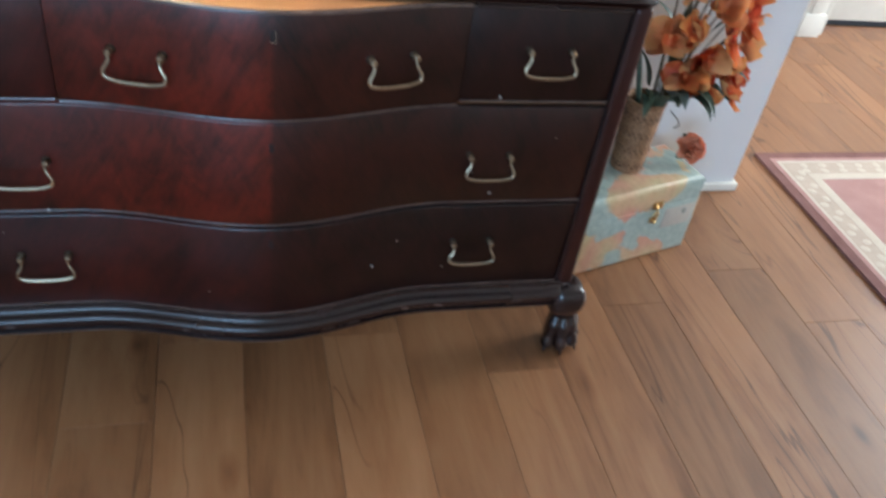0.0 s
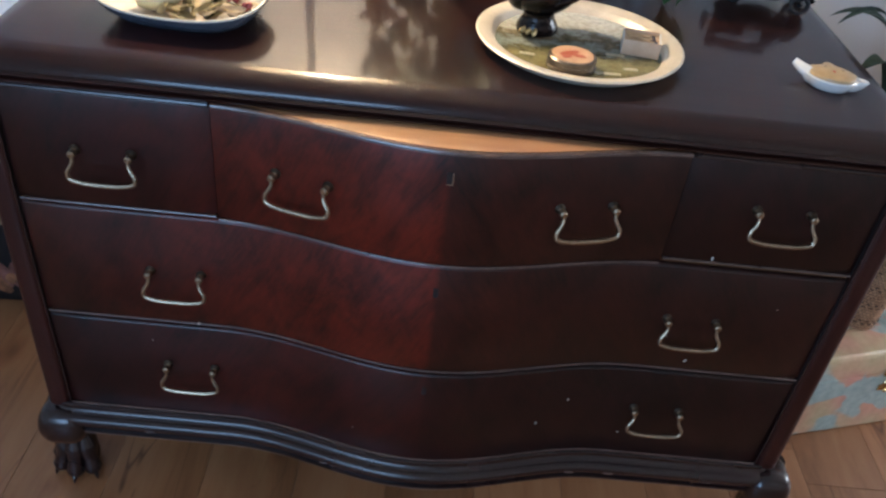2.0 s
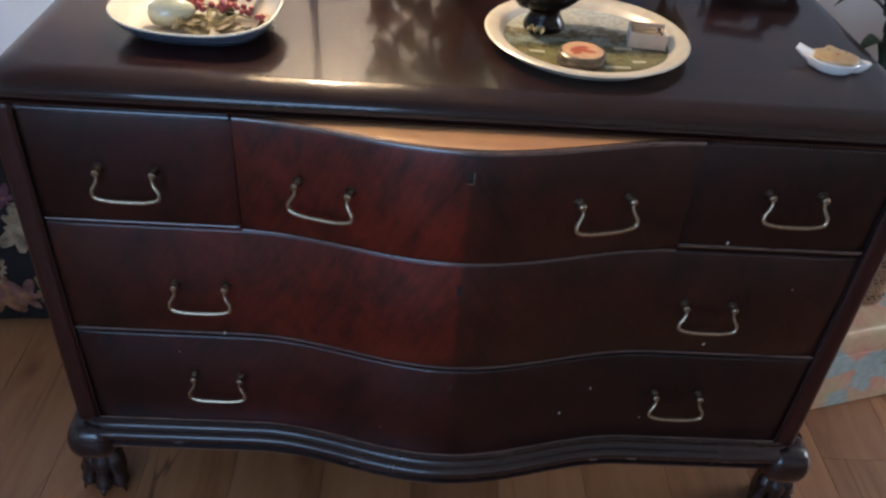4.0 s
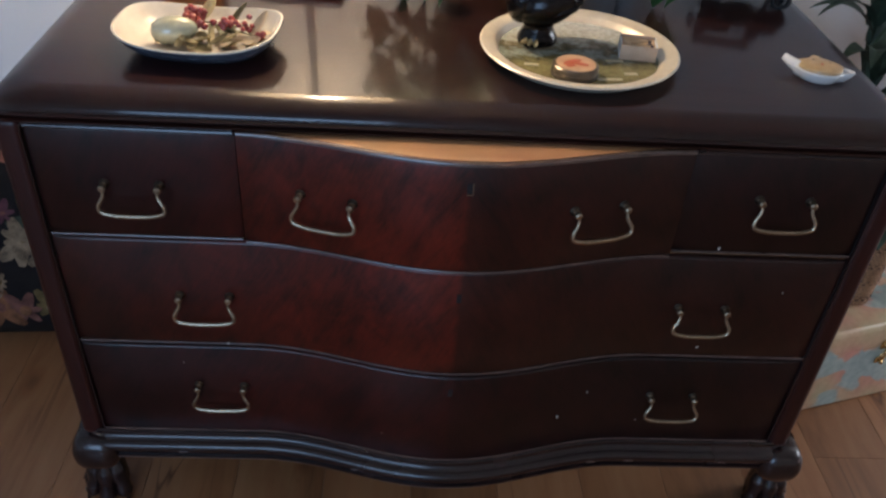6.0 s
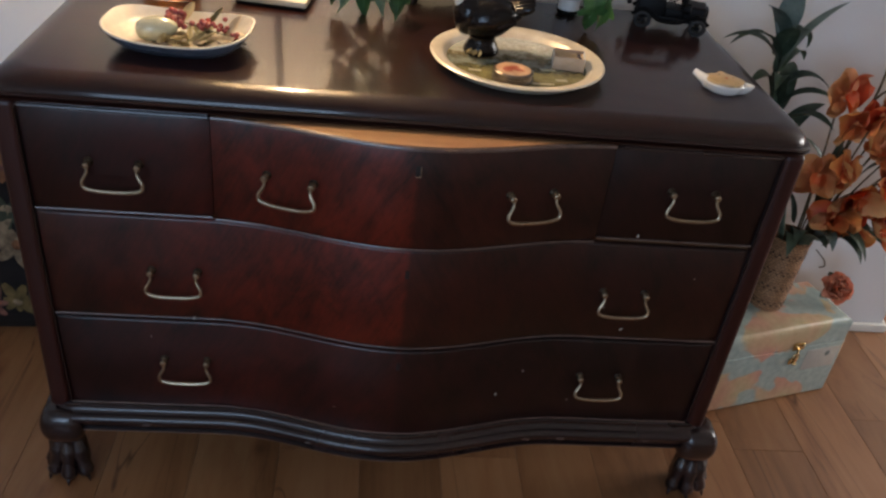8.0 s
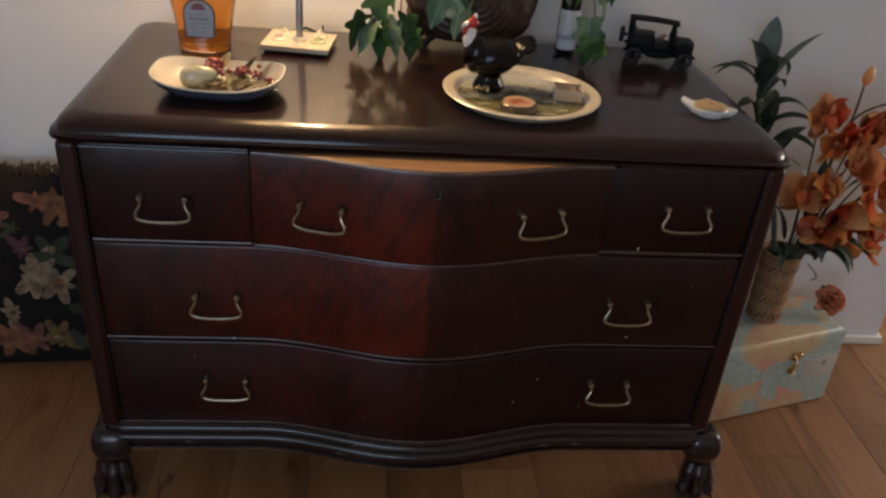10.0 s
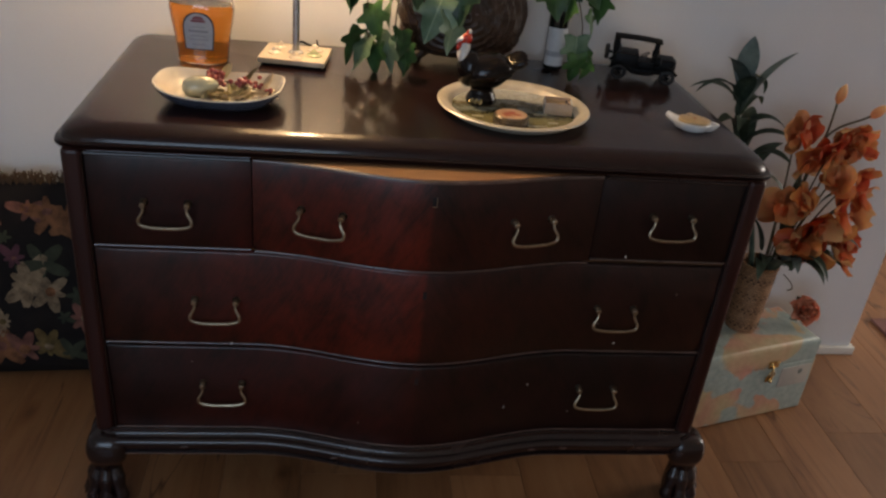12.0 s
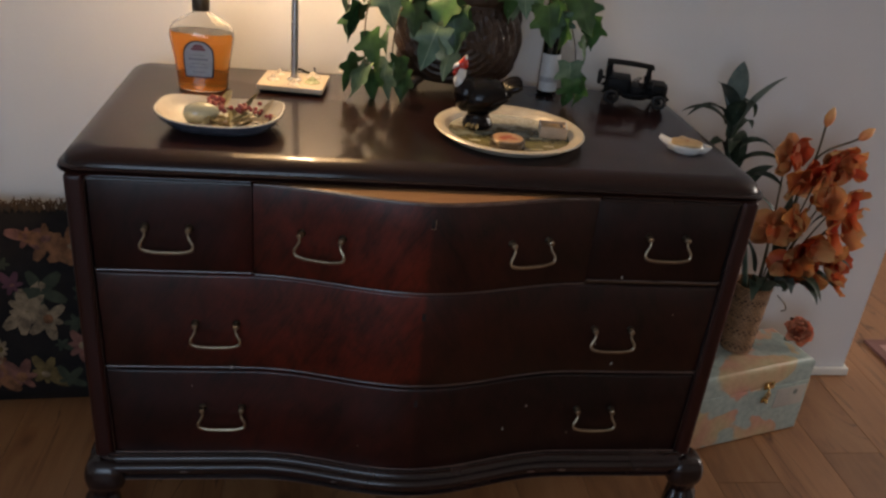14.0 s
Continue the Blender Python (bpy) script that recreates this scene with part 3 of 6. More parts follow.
for s in (-1, 1):
    have = set(bm.verts)
    lathe(bm, [(0.0068, 0.0), (0.0072, 0.0015), (0.006, 0.003), (0.0042, 0.005), (0.0036, 0.009), (0.0050, 0.011), (0.0050, 0.0145), (0.003, 0.0165)], 16)
    bmesh.ops.transform(bm, matrix=pose(s * HALF_POST, 0.001, 0, 90), verts=[v for v in bm.verts if v not in have])
for f in bm.faces:
    if f.calc_center_median().y > -0.004:
        f.material_index = 1
bail = part("bail", bm, [BRASS, CAP_BRASS])
bail_mesh = bail.data
bpy.data.objects.remove(bail)


def set_part(name, mesh, parent, m, label=""):
    ob = new(name, mesh)
    ob.matrix_basis = m
    ob.parent = parent
    return tagged(ob, label)


for d, row in zip(drawers, ROWS_OF_DRAWERS):
    for x, z in row[5]:
        ya, yb = front_y(x - HALF_POST), front_y(x + HALF_POST)
        turn = math.degrees(math.atan2(yb - ya, 2 * HALF_POST))
        set_part("handle", bail_mesh, d, pose(x, (ya + yb) / 2 - 0.001 - row[6], z, random.uniform(-4, 4), 0, turn), "aged brass bail handle")

# keyholes
for d, z in ((drawers[1], 0.772), (drawers[3], 0.591), (drawers[4], 0.408)):
    f = front_y(0) - (0.008 if z > 0.7 else 0.0)
    # near-black block with the hole's shade in its colour
    bm = bmesh.new()
    box(bm, (-0.0035, f - 0.0006, z - 0.009), (0.0035, f + 0.003, z + 0.007), 0.0008)
    part("keyhole", bm, GAP_SHADE, d, "dark keyhole")
    if z > 0.7:
        # L-shaped brass sliver that stands for the highlight at the keyhole's edge
        bm = bmesh.new()
        box(bm, (0.0036, f - 0.0012, z - 0.0095), (0.0047, f + 0.002, z + 0.006), 0.0003)
        box(bm, (-0.0035, f - 0.0012, z - 0.0105), (0.0047, f + 0.002, z - 0.0096), 0.0003)
        part("keyhole_glint", bm, BRASS, d, "brass sliver for the glint beside the keyhole")

# chips and nicks in the polish
for x, z, r, d in ((0.218, 0.371, 0.0030, 4), (0.176, 0.324, 0.0034, 4), (0.372, 0.4645, 0.0034, 3), (0.357, 0.6505, 0.0035, 2), (0.333, 0.508, 0.0020, 3), 
                     (-0.33, 0.4465, 0.0038, 3), (0.47, 0.575, 0.0018, 3), (-0.40, 0.405, 0.0016, 4), (0.31, 0.30, 0.002, 4), (-0.10, 0.30, 0.0016, 4)):
    bm = bmesh.new()
    ball(bm, (x, front_y(x) - 0.0002, z), (r * 0.6, 0.0008, r), 6, 4, Matrix.Rotation(random.uniform(-0.9, 0.9), 3, "Y"))
    part("chip", bm, FLECK, drawers[d], "pale chip in the polish")
for x, w in ((0.045, 0.012), (0.145, 0.010)):
    bm = bmesh.new()
    ball(bm, (x, front_y(x) - 0.0095, 0.8050), (w, 0.0022, 0.0014), 8, 5, Matrix.Rotation(math.atan2(front_y(x + 0.01) - front_y(x), 0.01), 3, "Z"))
    part("chip", bm, WORN_GLINT, drawers[1], "worn spot on the upper edge")

# plinth moulding: one profile swept from the back, round the corner, along the front and back again
CORNER_X, CORNER_R = 0.580, 0.036


def plinth_way():
    """Points and outward directions along the foot of the case."""
    way = [((-CORNER_X, y), (-1.0, 0.0)) for y in (0.56, 0.3, 0.12)]
    for s, angles in ((-1, range(180, 271, 15)), (1, range(270, 361, 15))):
        if s > 0:
            for k in range(1, 56):
                x = -CORNER_X + CORNER_R + 2 * (CORNER_X - CORNER_R) * k / 56
                slope = (front_y(x + 0.001) - front_y(x - 0.001)) / 0.002
                d = math.hypot(slope, 1.0)
                way.append(((x, front_y(x)), (slope / d, -1.0 / d)))
        for a in angles:
            c, q = math.cos(radians(a)), math.sin(radians(a))
            way.append(((s * (CORNER_X - CORNER_R) + CORNER_R * c, OUT_Y + CORNER_R + CORNER_R * q), (c, q)))
    return way + [((CORNER_X, y), (1.0, 0.0)) for y in (0.12, 0.3, 0.56)]


PLINTH = ((0.2525, -0.018), (0.2525, 0.0015), (0.2505, 0.0045), (0.2465, 0.0048), (0.2448, 0.0018), (0.2420, 0.0022), (0.2380, 0.0042), (0.2352, 0.0078), (0.2344, 0.0100), (0.2338, 0.0128), (0.2312, 0.0165), (0.2265, 0.0190),
          (0.2215, 0.0190), (0.2175, 0.0165), (0.2155, 0.0128), (0.2147, 0.0108), (0.2085, 0.0098), (0.2035, 0.0082), (0.2012, 0.0060), (0.1995, 0.0108), (0.1965, 0.0108), (0.1940, -0.018))
bm = bmesh.new()
sheet(bm, [[(p[0] + d[0] * off, p[1] + d[1] * off, z) for p, d in plinth_way()] for z, off in PLINTH])
part("plinth", bm, TRIM, dresser, "dark serpentine base moulding")
# fillet in the lighter tone, so its highlight is part of the colour
bm = bmesh.new()
bead(bm, -0.53, 0.53, 0.1965, -0.0095, 0.0017, 64)
part("plinth_bead", bm, WORN_GLINT, dresser, "worn fillet under the base moulding with its highlight in the colour")
for x in (-0.42, -0.14, 0.245, 0.31, 0.47):
    bm = bmesh.new()
    ball(bm, (x, front_y(x) - 0.0195, 0.221), (0.009, 0.0014, 0.0018), 8, 5)
    part("chip", bm, WORN_GLINT, dresser, "worn chip on the base moulding")


def claw_foot(s, y):
    """Corner block and paw foot: toes that swell at each joint, with a claw at the end."""
    knee = bmesh.new()
    lathe(knee, [(0.016, 0.166), (0.025, 0.170), (0.0330, 0.178), (0.0365, 0.188), (0.0380, 0.199), (0.0375, 0.210), (0.0350, 0.221), (0.0295, 0.231), (0.0220, 0.237)], 40, shape=super_round(3.3))
    block = part("knee", knee, TRIM, dresser, "bulging black corner block", place=pose(0.579 if s > 0 else -0.565, y + 0.040, 0))
    foot = bmesh.new()
    lathe(foot, [(0.023, 0.143), (0.022, 0.125), (0.021, 0.105), (0.022, 0.08), (0.026, 0.05), (0.028, 0.02), (0.024, 0.002)], 20)
    for a in (-66, -24, 22, 64):
        d = Vector((math.sin(radians(a)), -math.cos(radians(a)), 0))
        way = arc([d * r + Vector((0, 0, z)) for r, z in ((0.013, 0.138), (0.018, 0.116), (0.022, 0.094), (0.021, 0.074), (0.027, 0.052), (0.034, 0.034), (0.040, 0.016), (0.041, 0.008))], 4)
        fat = np.interp(np.linspace(0, 7, len(way)), range(8), [0.007, 0.0140, 0.0165, 0.0115, 0.0180, 0.0130, 0.0160, 0.009])
        tube(foot, way, [float(f) for f in fat], 10)
        tube(foot, [d * 0.045 + Vector((0, 0, 0.014)), d * 0.052 + Vector((0, 0, 0.009)), d * 0.055 + Vector((0, 0, 0.001))], [0.0055, 0.004, 0.0012], 8)
    part("claw_foot", foot, TRIM, block, "carved black claw foot", place=pose(0.046 if s > 0 else -0.028, 0.074 if y < 0.2 else 0.0, 0, 0, 0, s * 22) @ Matrix.Diagonal((0.98, 0.98, 1.2, 1)))
    tie = bmesh.new()
    tube(tie, arc([(0, 0, 0.184), (s * 0.008, 0.026, 0.172), (s * 0.024, 0.072 if y < 0.2 else 0.0, 0.154)], 5), 0.0215, 14)
    part("ankle", tie, TRIM, block)


for s in (-1, 1):
    claw_foot(s, 0.0)
    claw_foot(s, 0.49)

# ---- things on the dresser ----
TOP_Z = 0.8423
AMBER = glass("amber_spirit", (0.88, 0.33, 0.055), 0.0, 1.36)
CLEAR = glass("clear_glass", (0.97, 0.96, 0.93), 0.01)
GREEN_GLASS = plain("dark_bottle_glass", (0.004, 0.006, 0.005), (0.009, 0.012, 0.009), 0.08, scale=10, bump=0.0, coat=0.6)
LABEL_GREY = plain("label_paper_grey", (0.34, 0.33, 0.34), (0.46, 0.45, 0.46), 0.45, scale=60, bump=0.05)
LABEL_WHITE = plain("label_paper_white", (0.62, 0.61, 0.60), (0.70, 0.69, 0.67), 0.5, scale=60, bump=0.05)
INK = plain("dark_ink", (0.03, 0.025, 0.035), (0.055, 0.045, 0.06), 0.5, scale=90)
LABEL_INK = plain("faint_grey_ink", (0.22, 0.21, 0.23), (0.28, 0.27, 0.29), 0.5, scale=90)
PLUM = plain("plum_ink", (0.16, 0.035, 0.05), (0.26, 0.07, 0.08), 0.5, scale=90)
CAP = plain("bottle_cap", (0.05, 0.04, 0.03), (0.12, 0.09, 0.06), 0.35, 0.6)
GLAZE = plain("black_glaze", (0.002, 0.0013, 0.0013), (0.007, 0.0035, 0.003), 0.06, scale=34, bump=0.35, dist=0.002, coat=0.0, spec=0.30, stretch=(1, 2, 2), fine=3.0)
GLAZE_WHITE = plain("white_glaze", (0.55, 0.52, 0.46), (0.68, 0.65, 0.6), 0.15, scale=90)
GLAZE_RED = plain("red_glaze", (0.36, 0.02, 0.015), (0.5, 0.05, 0.03), 0.15, scale=90)
SILVER = plain("tarnished_silver", (0.50, 0.44, 0.34), (0.64, 0.58, 0.47), 0.36, 0.15, 45, 0.08)
FADED = plain("faded_ink", (0.34, 0.31, 0.20), (0.44, 0.41, 0.29), 0.3, scale=90)
CREAM = plain("cream_enamel", (0.50, 0.47, 0.40), (0.60, 0.57, 0.50), 0.25, scale=25, bump=0.03, coat=0.3)
BLACK = plain("black_paint", (0.003, 0.003, 0.0035), (0.007, 0.0065, 0.0065), 0.5, scale=50, bump=0.1, spec=0.12)
TYRE = plain("black_rubber", (0.006, 0.006, 0.006), (0.012, 0.011, 0.011), 0.6, scale=80)


def bottle_width(z):
    """Half the width of the whisky bottle at a height over its foot."""
    rows = ((0.0, 0.041), (0.004, 0.0445), (0.02, 0.0455), (0.05, 0.0490), (0.085, 0.0550), (0.108, 0.0580), (0.120, 0.0580), (0.130, 0.0545), (0.138, 0.0470), (0.145, 0.034), (0.151, 0.0185), (0.160, 0.0135), (0.175, 0.0130))
    return float(np.interp(z, [r[0] for r in rows], [r[1] for r in rows]))


def bottle_depth(z):
    return min(bottle_width(z), 0.034 if z < 0.12 else 0.034 - (z - 0.12) * 0.55)


whisky = thing("liquor_bottle", "clear glass bottle of amber liquor with an arched grey label", "bottle", pose(-0.417, 0.412, TOP_Z, 0, 0, -4) @ Matrix.Diagonal((1.04, 1.03, 0.93, 1)))


def bottle_skin(bm, shrink, z_top, flutes):
    zs = [0.0, 0.002, 0.005] + [0.012 * k for k in range(1, 14)] + [0.175]
    zs = [z for z in zs if z < z_top] + [z_top]
    n, rings = 48, []
    for k, z in enumerate(zs):
        w, d, ring = bottle_width(z) - shrink, bottle_depth(z) - shrink, []
        if k == 0:
            w, d = w - 0.004, d - 0.004
        for j in range(n):
            a = 2 * math.pi * j / n
            f = 1 - flutes * (0.5 + 0.5 * math.cos(16 * a)) * (1 if 0.01 < z < 0.12 else 0)
            c, s = math.cos(a), math.sin(a)
            q = 2 / (2.9 if z < 0.12 else 2.0)
            ring.append(bm.verts.new((w * f * math.copysign(abs(c) ** q, c), d * f * math.copysign(abs(s) ** q, s), z + shrink * (1 if k == 0 else 0))))
        rings.append(ring)
    for p, q in zip(rings, rings[1:]):
        for j in range(n):
            bm.faces.new((p[j], p[(j + 1) % n], q[(j + 1) % n], q[j]))
    bm.faces.new(rings[0][::-1]), bm.faces.new(rings[-1])


bm = bmesh.new()
bottle_skin(bm, 0.0, 0.175, 0.03)
body = part("glass_body", bm, CLEAR, whisky, "clear fluted glass")
shell = body.modifiers.new("shell", "SOLIDIFY")
shell.thickness, shell.offset = 0.0028, -1.0
bm = bmesh.new()
bottle_skin(bm, 0.0026, 0.118, 0.03)
part("liquor", bm, AMBER, whisky, "amber liquor up to the shoulder")
bm = bmesh.new()
lathe(bm, [(0.0145, 0.160), (0.0155, 0.162), (0.0155, 0.192), (0.0135, 0.196), (0.006, 0.197)], 28)
part("cap", bm, CAP, whisky, "dark screw cap")


def front_skin(bm, outline, off):
    """A patch on the front of the bottle, inside an outline: rows of height and half-width."""
    grid = []
    for z, w in outline:
        row = []
        for k in range(9):
            x = w * (k / 4 - 1)
            u = min(0.999, abs(x) / bottle_width(z))
            row.append((x, -bottle_depth(z) * (1 - u ** 2.9) ** (1 / 2.9) - off, z))
        grid.append(row)
    sheet(bm, grid)


arch = [(0.034 + 0.0054 * k, 0.0225 + 0.0027 * math.sin(math.pi * k / 16)) for k in range(9)] + [(0.0772 + 0.027 * math.sin(radians(a)), 0.0252 * math.cos(radians(a))) for a in (20, 40, 55, 68, 78, 85)]
bm = bmesh.new()
front_skin(bm, [(0.0315 if k == 0 else z + (0.002 if z > 0.08 else 0), w + 0.0028) for k, (z, w) in enumerate(arch)], 0.0006)
part("label_border", bm, INK, whisky, "dark label border")
bm = bmesh.new()
front_skin(bm, arch, 0.0013)
lab = part("label", bm, LABEL_GREY, whisky, "arched grey paper label")
bm = bmesh.new()
front_skin(bm, [(0.087, 0.0115), (0.0895, 0.0135), (0.092, 0.0115)], 0.0019)
front_skin(bm, [(0.0925, 0.009), (0.0955, 0.010), (0.099, 0.005)], 0.0019)
part("emblem", bm, PLUM, lab, "plum coloured emblem")
bm = bmesh.new()
for z, w, h in ((0.077, 0.012, 0.0016), (0.067, 0.0175, 0.0045), (0.059, 0.014, 0.0016), (0.052, 0.016, 0.0016), (0.042, 0.012, 0.0014)):
    front_skin(bm, [(z, w), (z + h, w)], 0.0019)
part("print_bars", bm, LABEL_INK, lab, "bars of small print")

# table lamp with a square base set with shells
lamp = thing("table_lamp", "steel pole table lamp on a square pale base with shells", "lamp", pose(-0.244, 0.447, TOP_Z, 0, 0, -7) @ Matrix.Diagonal((0.94, 0.94, 1.0, 1)))
PALE = plain("pale_lamp_base", (0.50, 0.40, 0.27), (0.62, 0.52, 0.37), 0.3, scale=35, coat=0.4)
SHELL = plain("shell", (0.55, 0.48, 0.38), (0.72, 0.66, 0.55), 0.25, scale=140, bump=0.3, coat=0.3)
SHELL_G = plain("green_shell", (0.36, 0.40, 0.22), (0.5, 0.53, 0.33), 0.25, scale=140, bump=0.3, coat=0.3)
bm = bmesh.new()
box(bm, (-0.069, -0.059, 0.006), (0.069, 0.059, 0.016), 0.0015)
base = part("base_plate", bm, PALE, lamp, "square pale base")
bm = bmesh.new()
box(bm, (-0.062, -0.052, 0.0), (0.062, 0.052, 0.0058), 0.001)
part("base_foot", bm, BLACK, lamp)
for x, y, r, mat in ((-0.037, 0.028, 0.012, SHELL), (-0.042, -0.012, 0.014, SHELL), (0.006, -0.038, 0.013, SHELL), (0.040, -0.010, 0.016, SHELL_G), (0.036, 0.030, 0.017, SHELL)):
    bm = bmesh.new()
    lathe(bm, [(r, 0.0), (r * 1.04, 0.0015), (r * 0.8, 0.004), (r * 0.55, 0.0045), (r * 0.42, 0.009), (r * 0.15, 0.0125)], 20, shape=lambda a: ((1 + 0.06 * math.cos(9 * a)) * math.cos(a), (1 + 0.06 * math.cos(9 * a)) * math.sin(a)))
    part("shell", bm, mat, base, "set-in pale shell", place=pose(x, y, 0.0158))
bm = bmesh.new()
lathe(bm, [(0.016, 0.0158), (0.016, 0.018), (0.0085, 0.021), (0.0075, 0.03), (0.0072, 0.47), (0.012, 0.472), (0.012, 0.485)], 20)
part("pole", bm, STEEL, lamp, "slim brushed steel pole")
bm = bmesh.new()
lathe(bm, [(0.010, 0.4855), (0.013, 0.50), (0.022, 0.525), (0.026, 0.545), (0.02, 0.565), (0.006, 0.575)], 20)
bulb = part("bulb", bm, CLEAR, lamp, "glass bulb")
bulb.visible_shadow = False
bm = bmesh.new()
n, rings = 40, []
for r, z in ((0.165, 0.445), (0.105, 0.68), (0.1035, 0.68), (0.1635, 0.445)):
    rings.append([bm.verts.new((r * math.cos(2 * math.pi * k / n), r * math.sin(2 * math.pi * k / n), z)) for k in range(n)])
for p, q in zip(rings, rings[1:] + rings[:1]):
    for k in range(n):
        bm.faces.new((p[k], p[(k + 1) % n], q[(k + 1) % n], q[k]))
part("shade", bm, cloth_shade(), lamp, "cream cloth shade")
bm = bmesh.new()
for a in (0, 120, 240):
    tube(bm, [(0.008 * math.cos(radians(a)), 0.008 * math.sin(radians(a)), 0.478), (0.1585 * math.cos(radians(a)), 0.1585 * math.sin(radians(a)), 0.462)], 0.0012, 6)
part("spider", bm, STEEL, lamp)
bm = bmesh.new()
tube(bm, arc([(0.0, 0.010, 0.020), (0.004, 0.032, 0.030), (0.018, 0.060, 0.018), (0.03, 0.10, 0.005), (0.02, 0.158, 0.003)], 5), 0.0022, 8)
part("cord", bm, BLACK, lamp, "thin black flex")

# oval dish with a stone egg, dried leaves and red berries
dish = thing("serving_dish", "oblong pale metal dish with a dark underside", "dish", pose(-0.356, 0.188, TOP_Z, 0, 0, -3))
oblong = super_round(3.1)
BLUE_STEEL = plain("grey_enamel", (0.05, 0.06, 0.08), (0.09, 0.10, 0.125), 0.25, scale=18, coat=0.3)
bm = bmesh.new()
lathe(bm, [(0.62, 0.001), (0.66, 0.0), (0.78, 0.006), (0.92, 0.017), (1.0, 0.0265)], 56, 0.107, 0.080, shape=oblong)
bmesh.ops.delete(bm, geom=[f for f in bm.faces if len(f.verts) > 4 and f.calc_center_median().z > 0.015], context="FACES")
for v in bm.verts:
    v.co.z += 0.011 * (v.co.x / 0.107) ** 2 * v.co.z / 0.029 - 0.004 * v.co.z / 0.029
part("underside", bm, BLUE_STEEL, dish, "grey enamel underside")
bm = bmesh.new()
lathe(bm, [(0.995, 0.0265), (1.0, 0.029), (0.975, 0.0295), (0.95, 0.027), (0.89, 0.0185), (0.77, 0.0095), (0.64, 0.0050), (0.3, 0.0045)], 56, 0.107, 0.080, shape=oblong)
bmesh.ops.delete(bm, geom=[f for f in bm.faces if len(f.verts) > 4 and f.calc_center_median().z > 0.015], context="FACES")
for v in bm.verts:
    v.co.z += 0.011 * (v.co.x / 0.107) ** 2 * v.co.z / 0.029 - 0.004 * v.co.z / 0.029
part("bowl", bm, CREAM, dish, "cream enamelled inside and rim")
STONE = plain("polished_stone", (0.30, 0.30, 0.20), (0.44, 0.43, 0.31), 0.16, scale=22, bump=0.0, coat=0.5)
bm = bmesh.new()
lathe(bm, [(0.006, -0.0245), (0.015, -0.0215), (0.021, -0.013), (0.0235, -0.002), (0.022, 0.010), (0.017, 0.021), (0.010, 0.029), (0.004, 0.0325)], 28)
tagged(part("stone_egg", bm, STONE, place=pose(-0.392, 0.180, TOP_Z + 0.0240, 0, 84, 10) @ Matrix.Diagonal((0.80, 0.80, 1.05, 1))), "polished olive-grey stone egg lying in the dish", "ornament")
CHIPS = [plain("dried_leaf", (0.38, 0.33, 0.19), (0.54, 0.49, 0.32), 0.7, scale=60, bump=0.3), plain("dried_leaf_dark", (0.09, 0.075, 0.035), (0.2, 0.17, 0.08), 0.7, scale=60, bump=0.3), plain("dried_wood", (0.50, 0.41, 0.28), (0.64, 0.55, 0.40), 0.75, scale=60, bump=0.3)]
BERRY = plain("red_berry", (0.20, 0.018, 0.018), (0.33, 0.055, 0.045), 0.35, scale=200, coat=0.3)
rng = random.Random(7)


def curl_leaf(bm, length, width, lift, curl):
    """A dried leaf or shaving: a pointed strip that curls up."""
    grid = []
    for i in range(7):
        u = i / 6
        w = width * max(0.05, math.sin(math.pi * (0.12 + 0.84 * u)) ** 0.7)
        row = []
        for j in range(4):
            v = j / 3 - 0.5
            row.append((length * (u - 0.5), w * v * 2, lift * u * u + curl * (2 * v) ** 2 * w))
        grid.append(row)
    sheet(bm, grid, 0.0009)


potpourri = thing("potpourri", "dried leaves, wood shavings and red berries heaped in the dish", "potpourri", pose(-0.326, 0.188, TOP_Z + 0.0055) @ Matrix.Diagonal((0.93, 0.9, 0.85, 1)))
for k in range(34):
    bm = bmesh.new()
    curl_leaf(bm, rng.uniform(0.02, 0.042), rng.uniform(0.005, 0.011), rng.uniform(0.0, 0.014), rng.uniform(-0.5, 0.8))
    x, y = rng.uniform(-0.055, 0.062), rng.uniform(-0.042, 0.035)
    part("dried_leaf", bm, CHIPS[rng.choice((0, 0, 0, 1, 2, 2, 2))], potpourri, place=pose(x, y, rng.uniform(0.002, 0.016), rng.uniform(-30, 30), rng.uniform(-25, 25), rng.uniform(0, 360)))
for x, y, z, rx, ry, rz, s, m in ((0.018, 0.030, 0.030, 0, -42, 35, 0.05, 1), (0.052, 0.012, 0.028, 10, -40, 50, 0.045, 2), (-0.028, 0.05, 0.034, 20, -30, 70, 0.040, 0),
                               (-0.020, -0.012, 0.018, 60, -20, 100, 0.05, 0), (0.012, -0.020, 0.014, -20, -12, 40, 0.045, 0), (0.040, -0.022, 0.014, 20, 10, 20, 0.05, 2)):
    bm = bmesh.new()
    curl_leaf(bm, s, 0.008, 0.006, 0.6)
    part("dried_leaf", bm, CHIPS[m], potpourri, place=pose(x, y, z, rx, ry, rz))
for cx, cy, cz, count, spread in ((-0.046, 0.028, 0.033, 26, 0.017), (0.004, 0.006, 0.030, 10, 0.011), (0.030, 0.004, 0.027, 8, 0.012), (0.055, -0.012, 0.018, 6, 0.010), (-0.030, 0.006, 0.028, 8, 0.012)):
    for k in range(count):
        bm = bmesh.new()
        ball(bm, (0, 0, 0), rng.uniform(0.0040, 0.0056), 9, 6)
        part("berry", bm, BERRY, potpourri, place=pose(cx + rng.gauss(0, spread * 0.6), cy + rng.gauss(0, spread * 0.5), cz + rng.gauss(0, spread * 0.4)))
bm = bmesh.new()
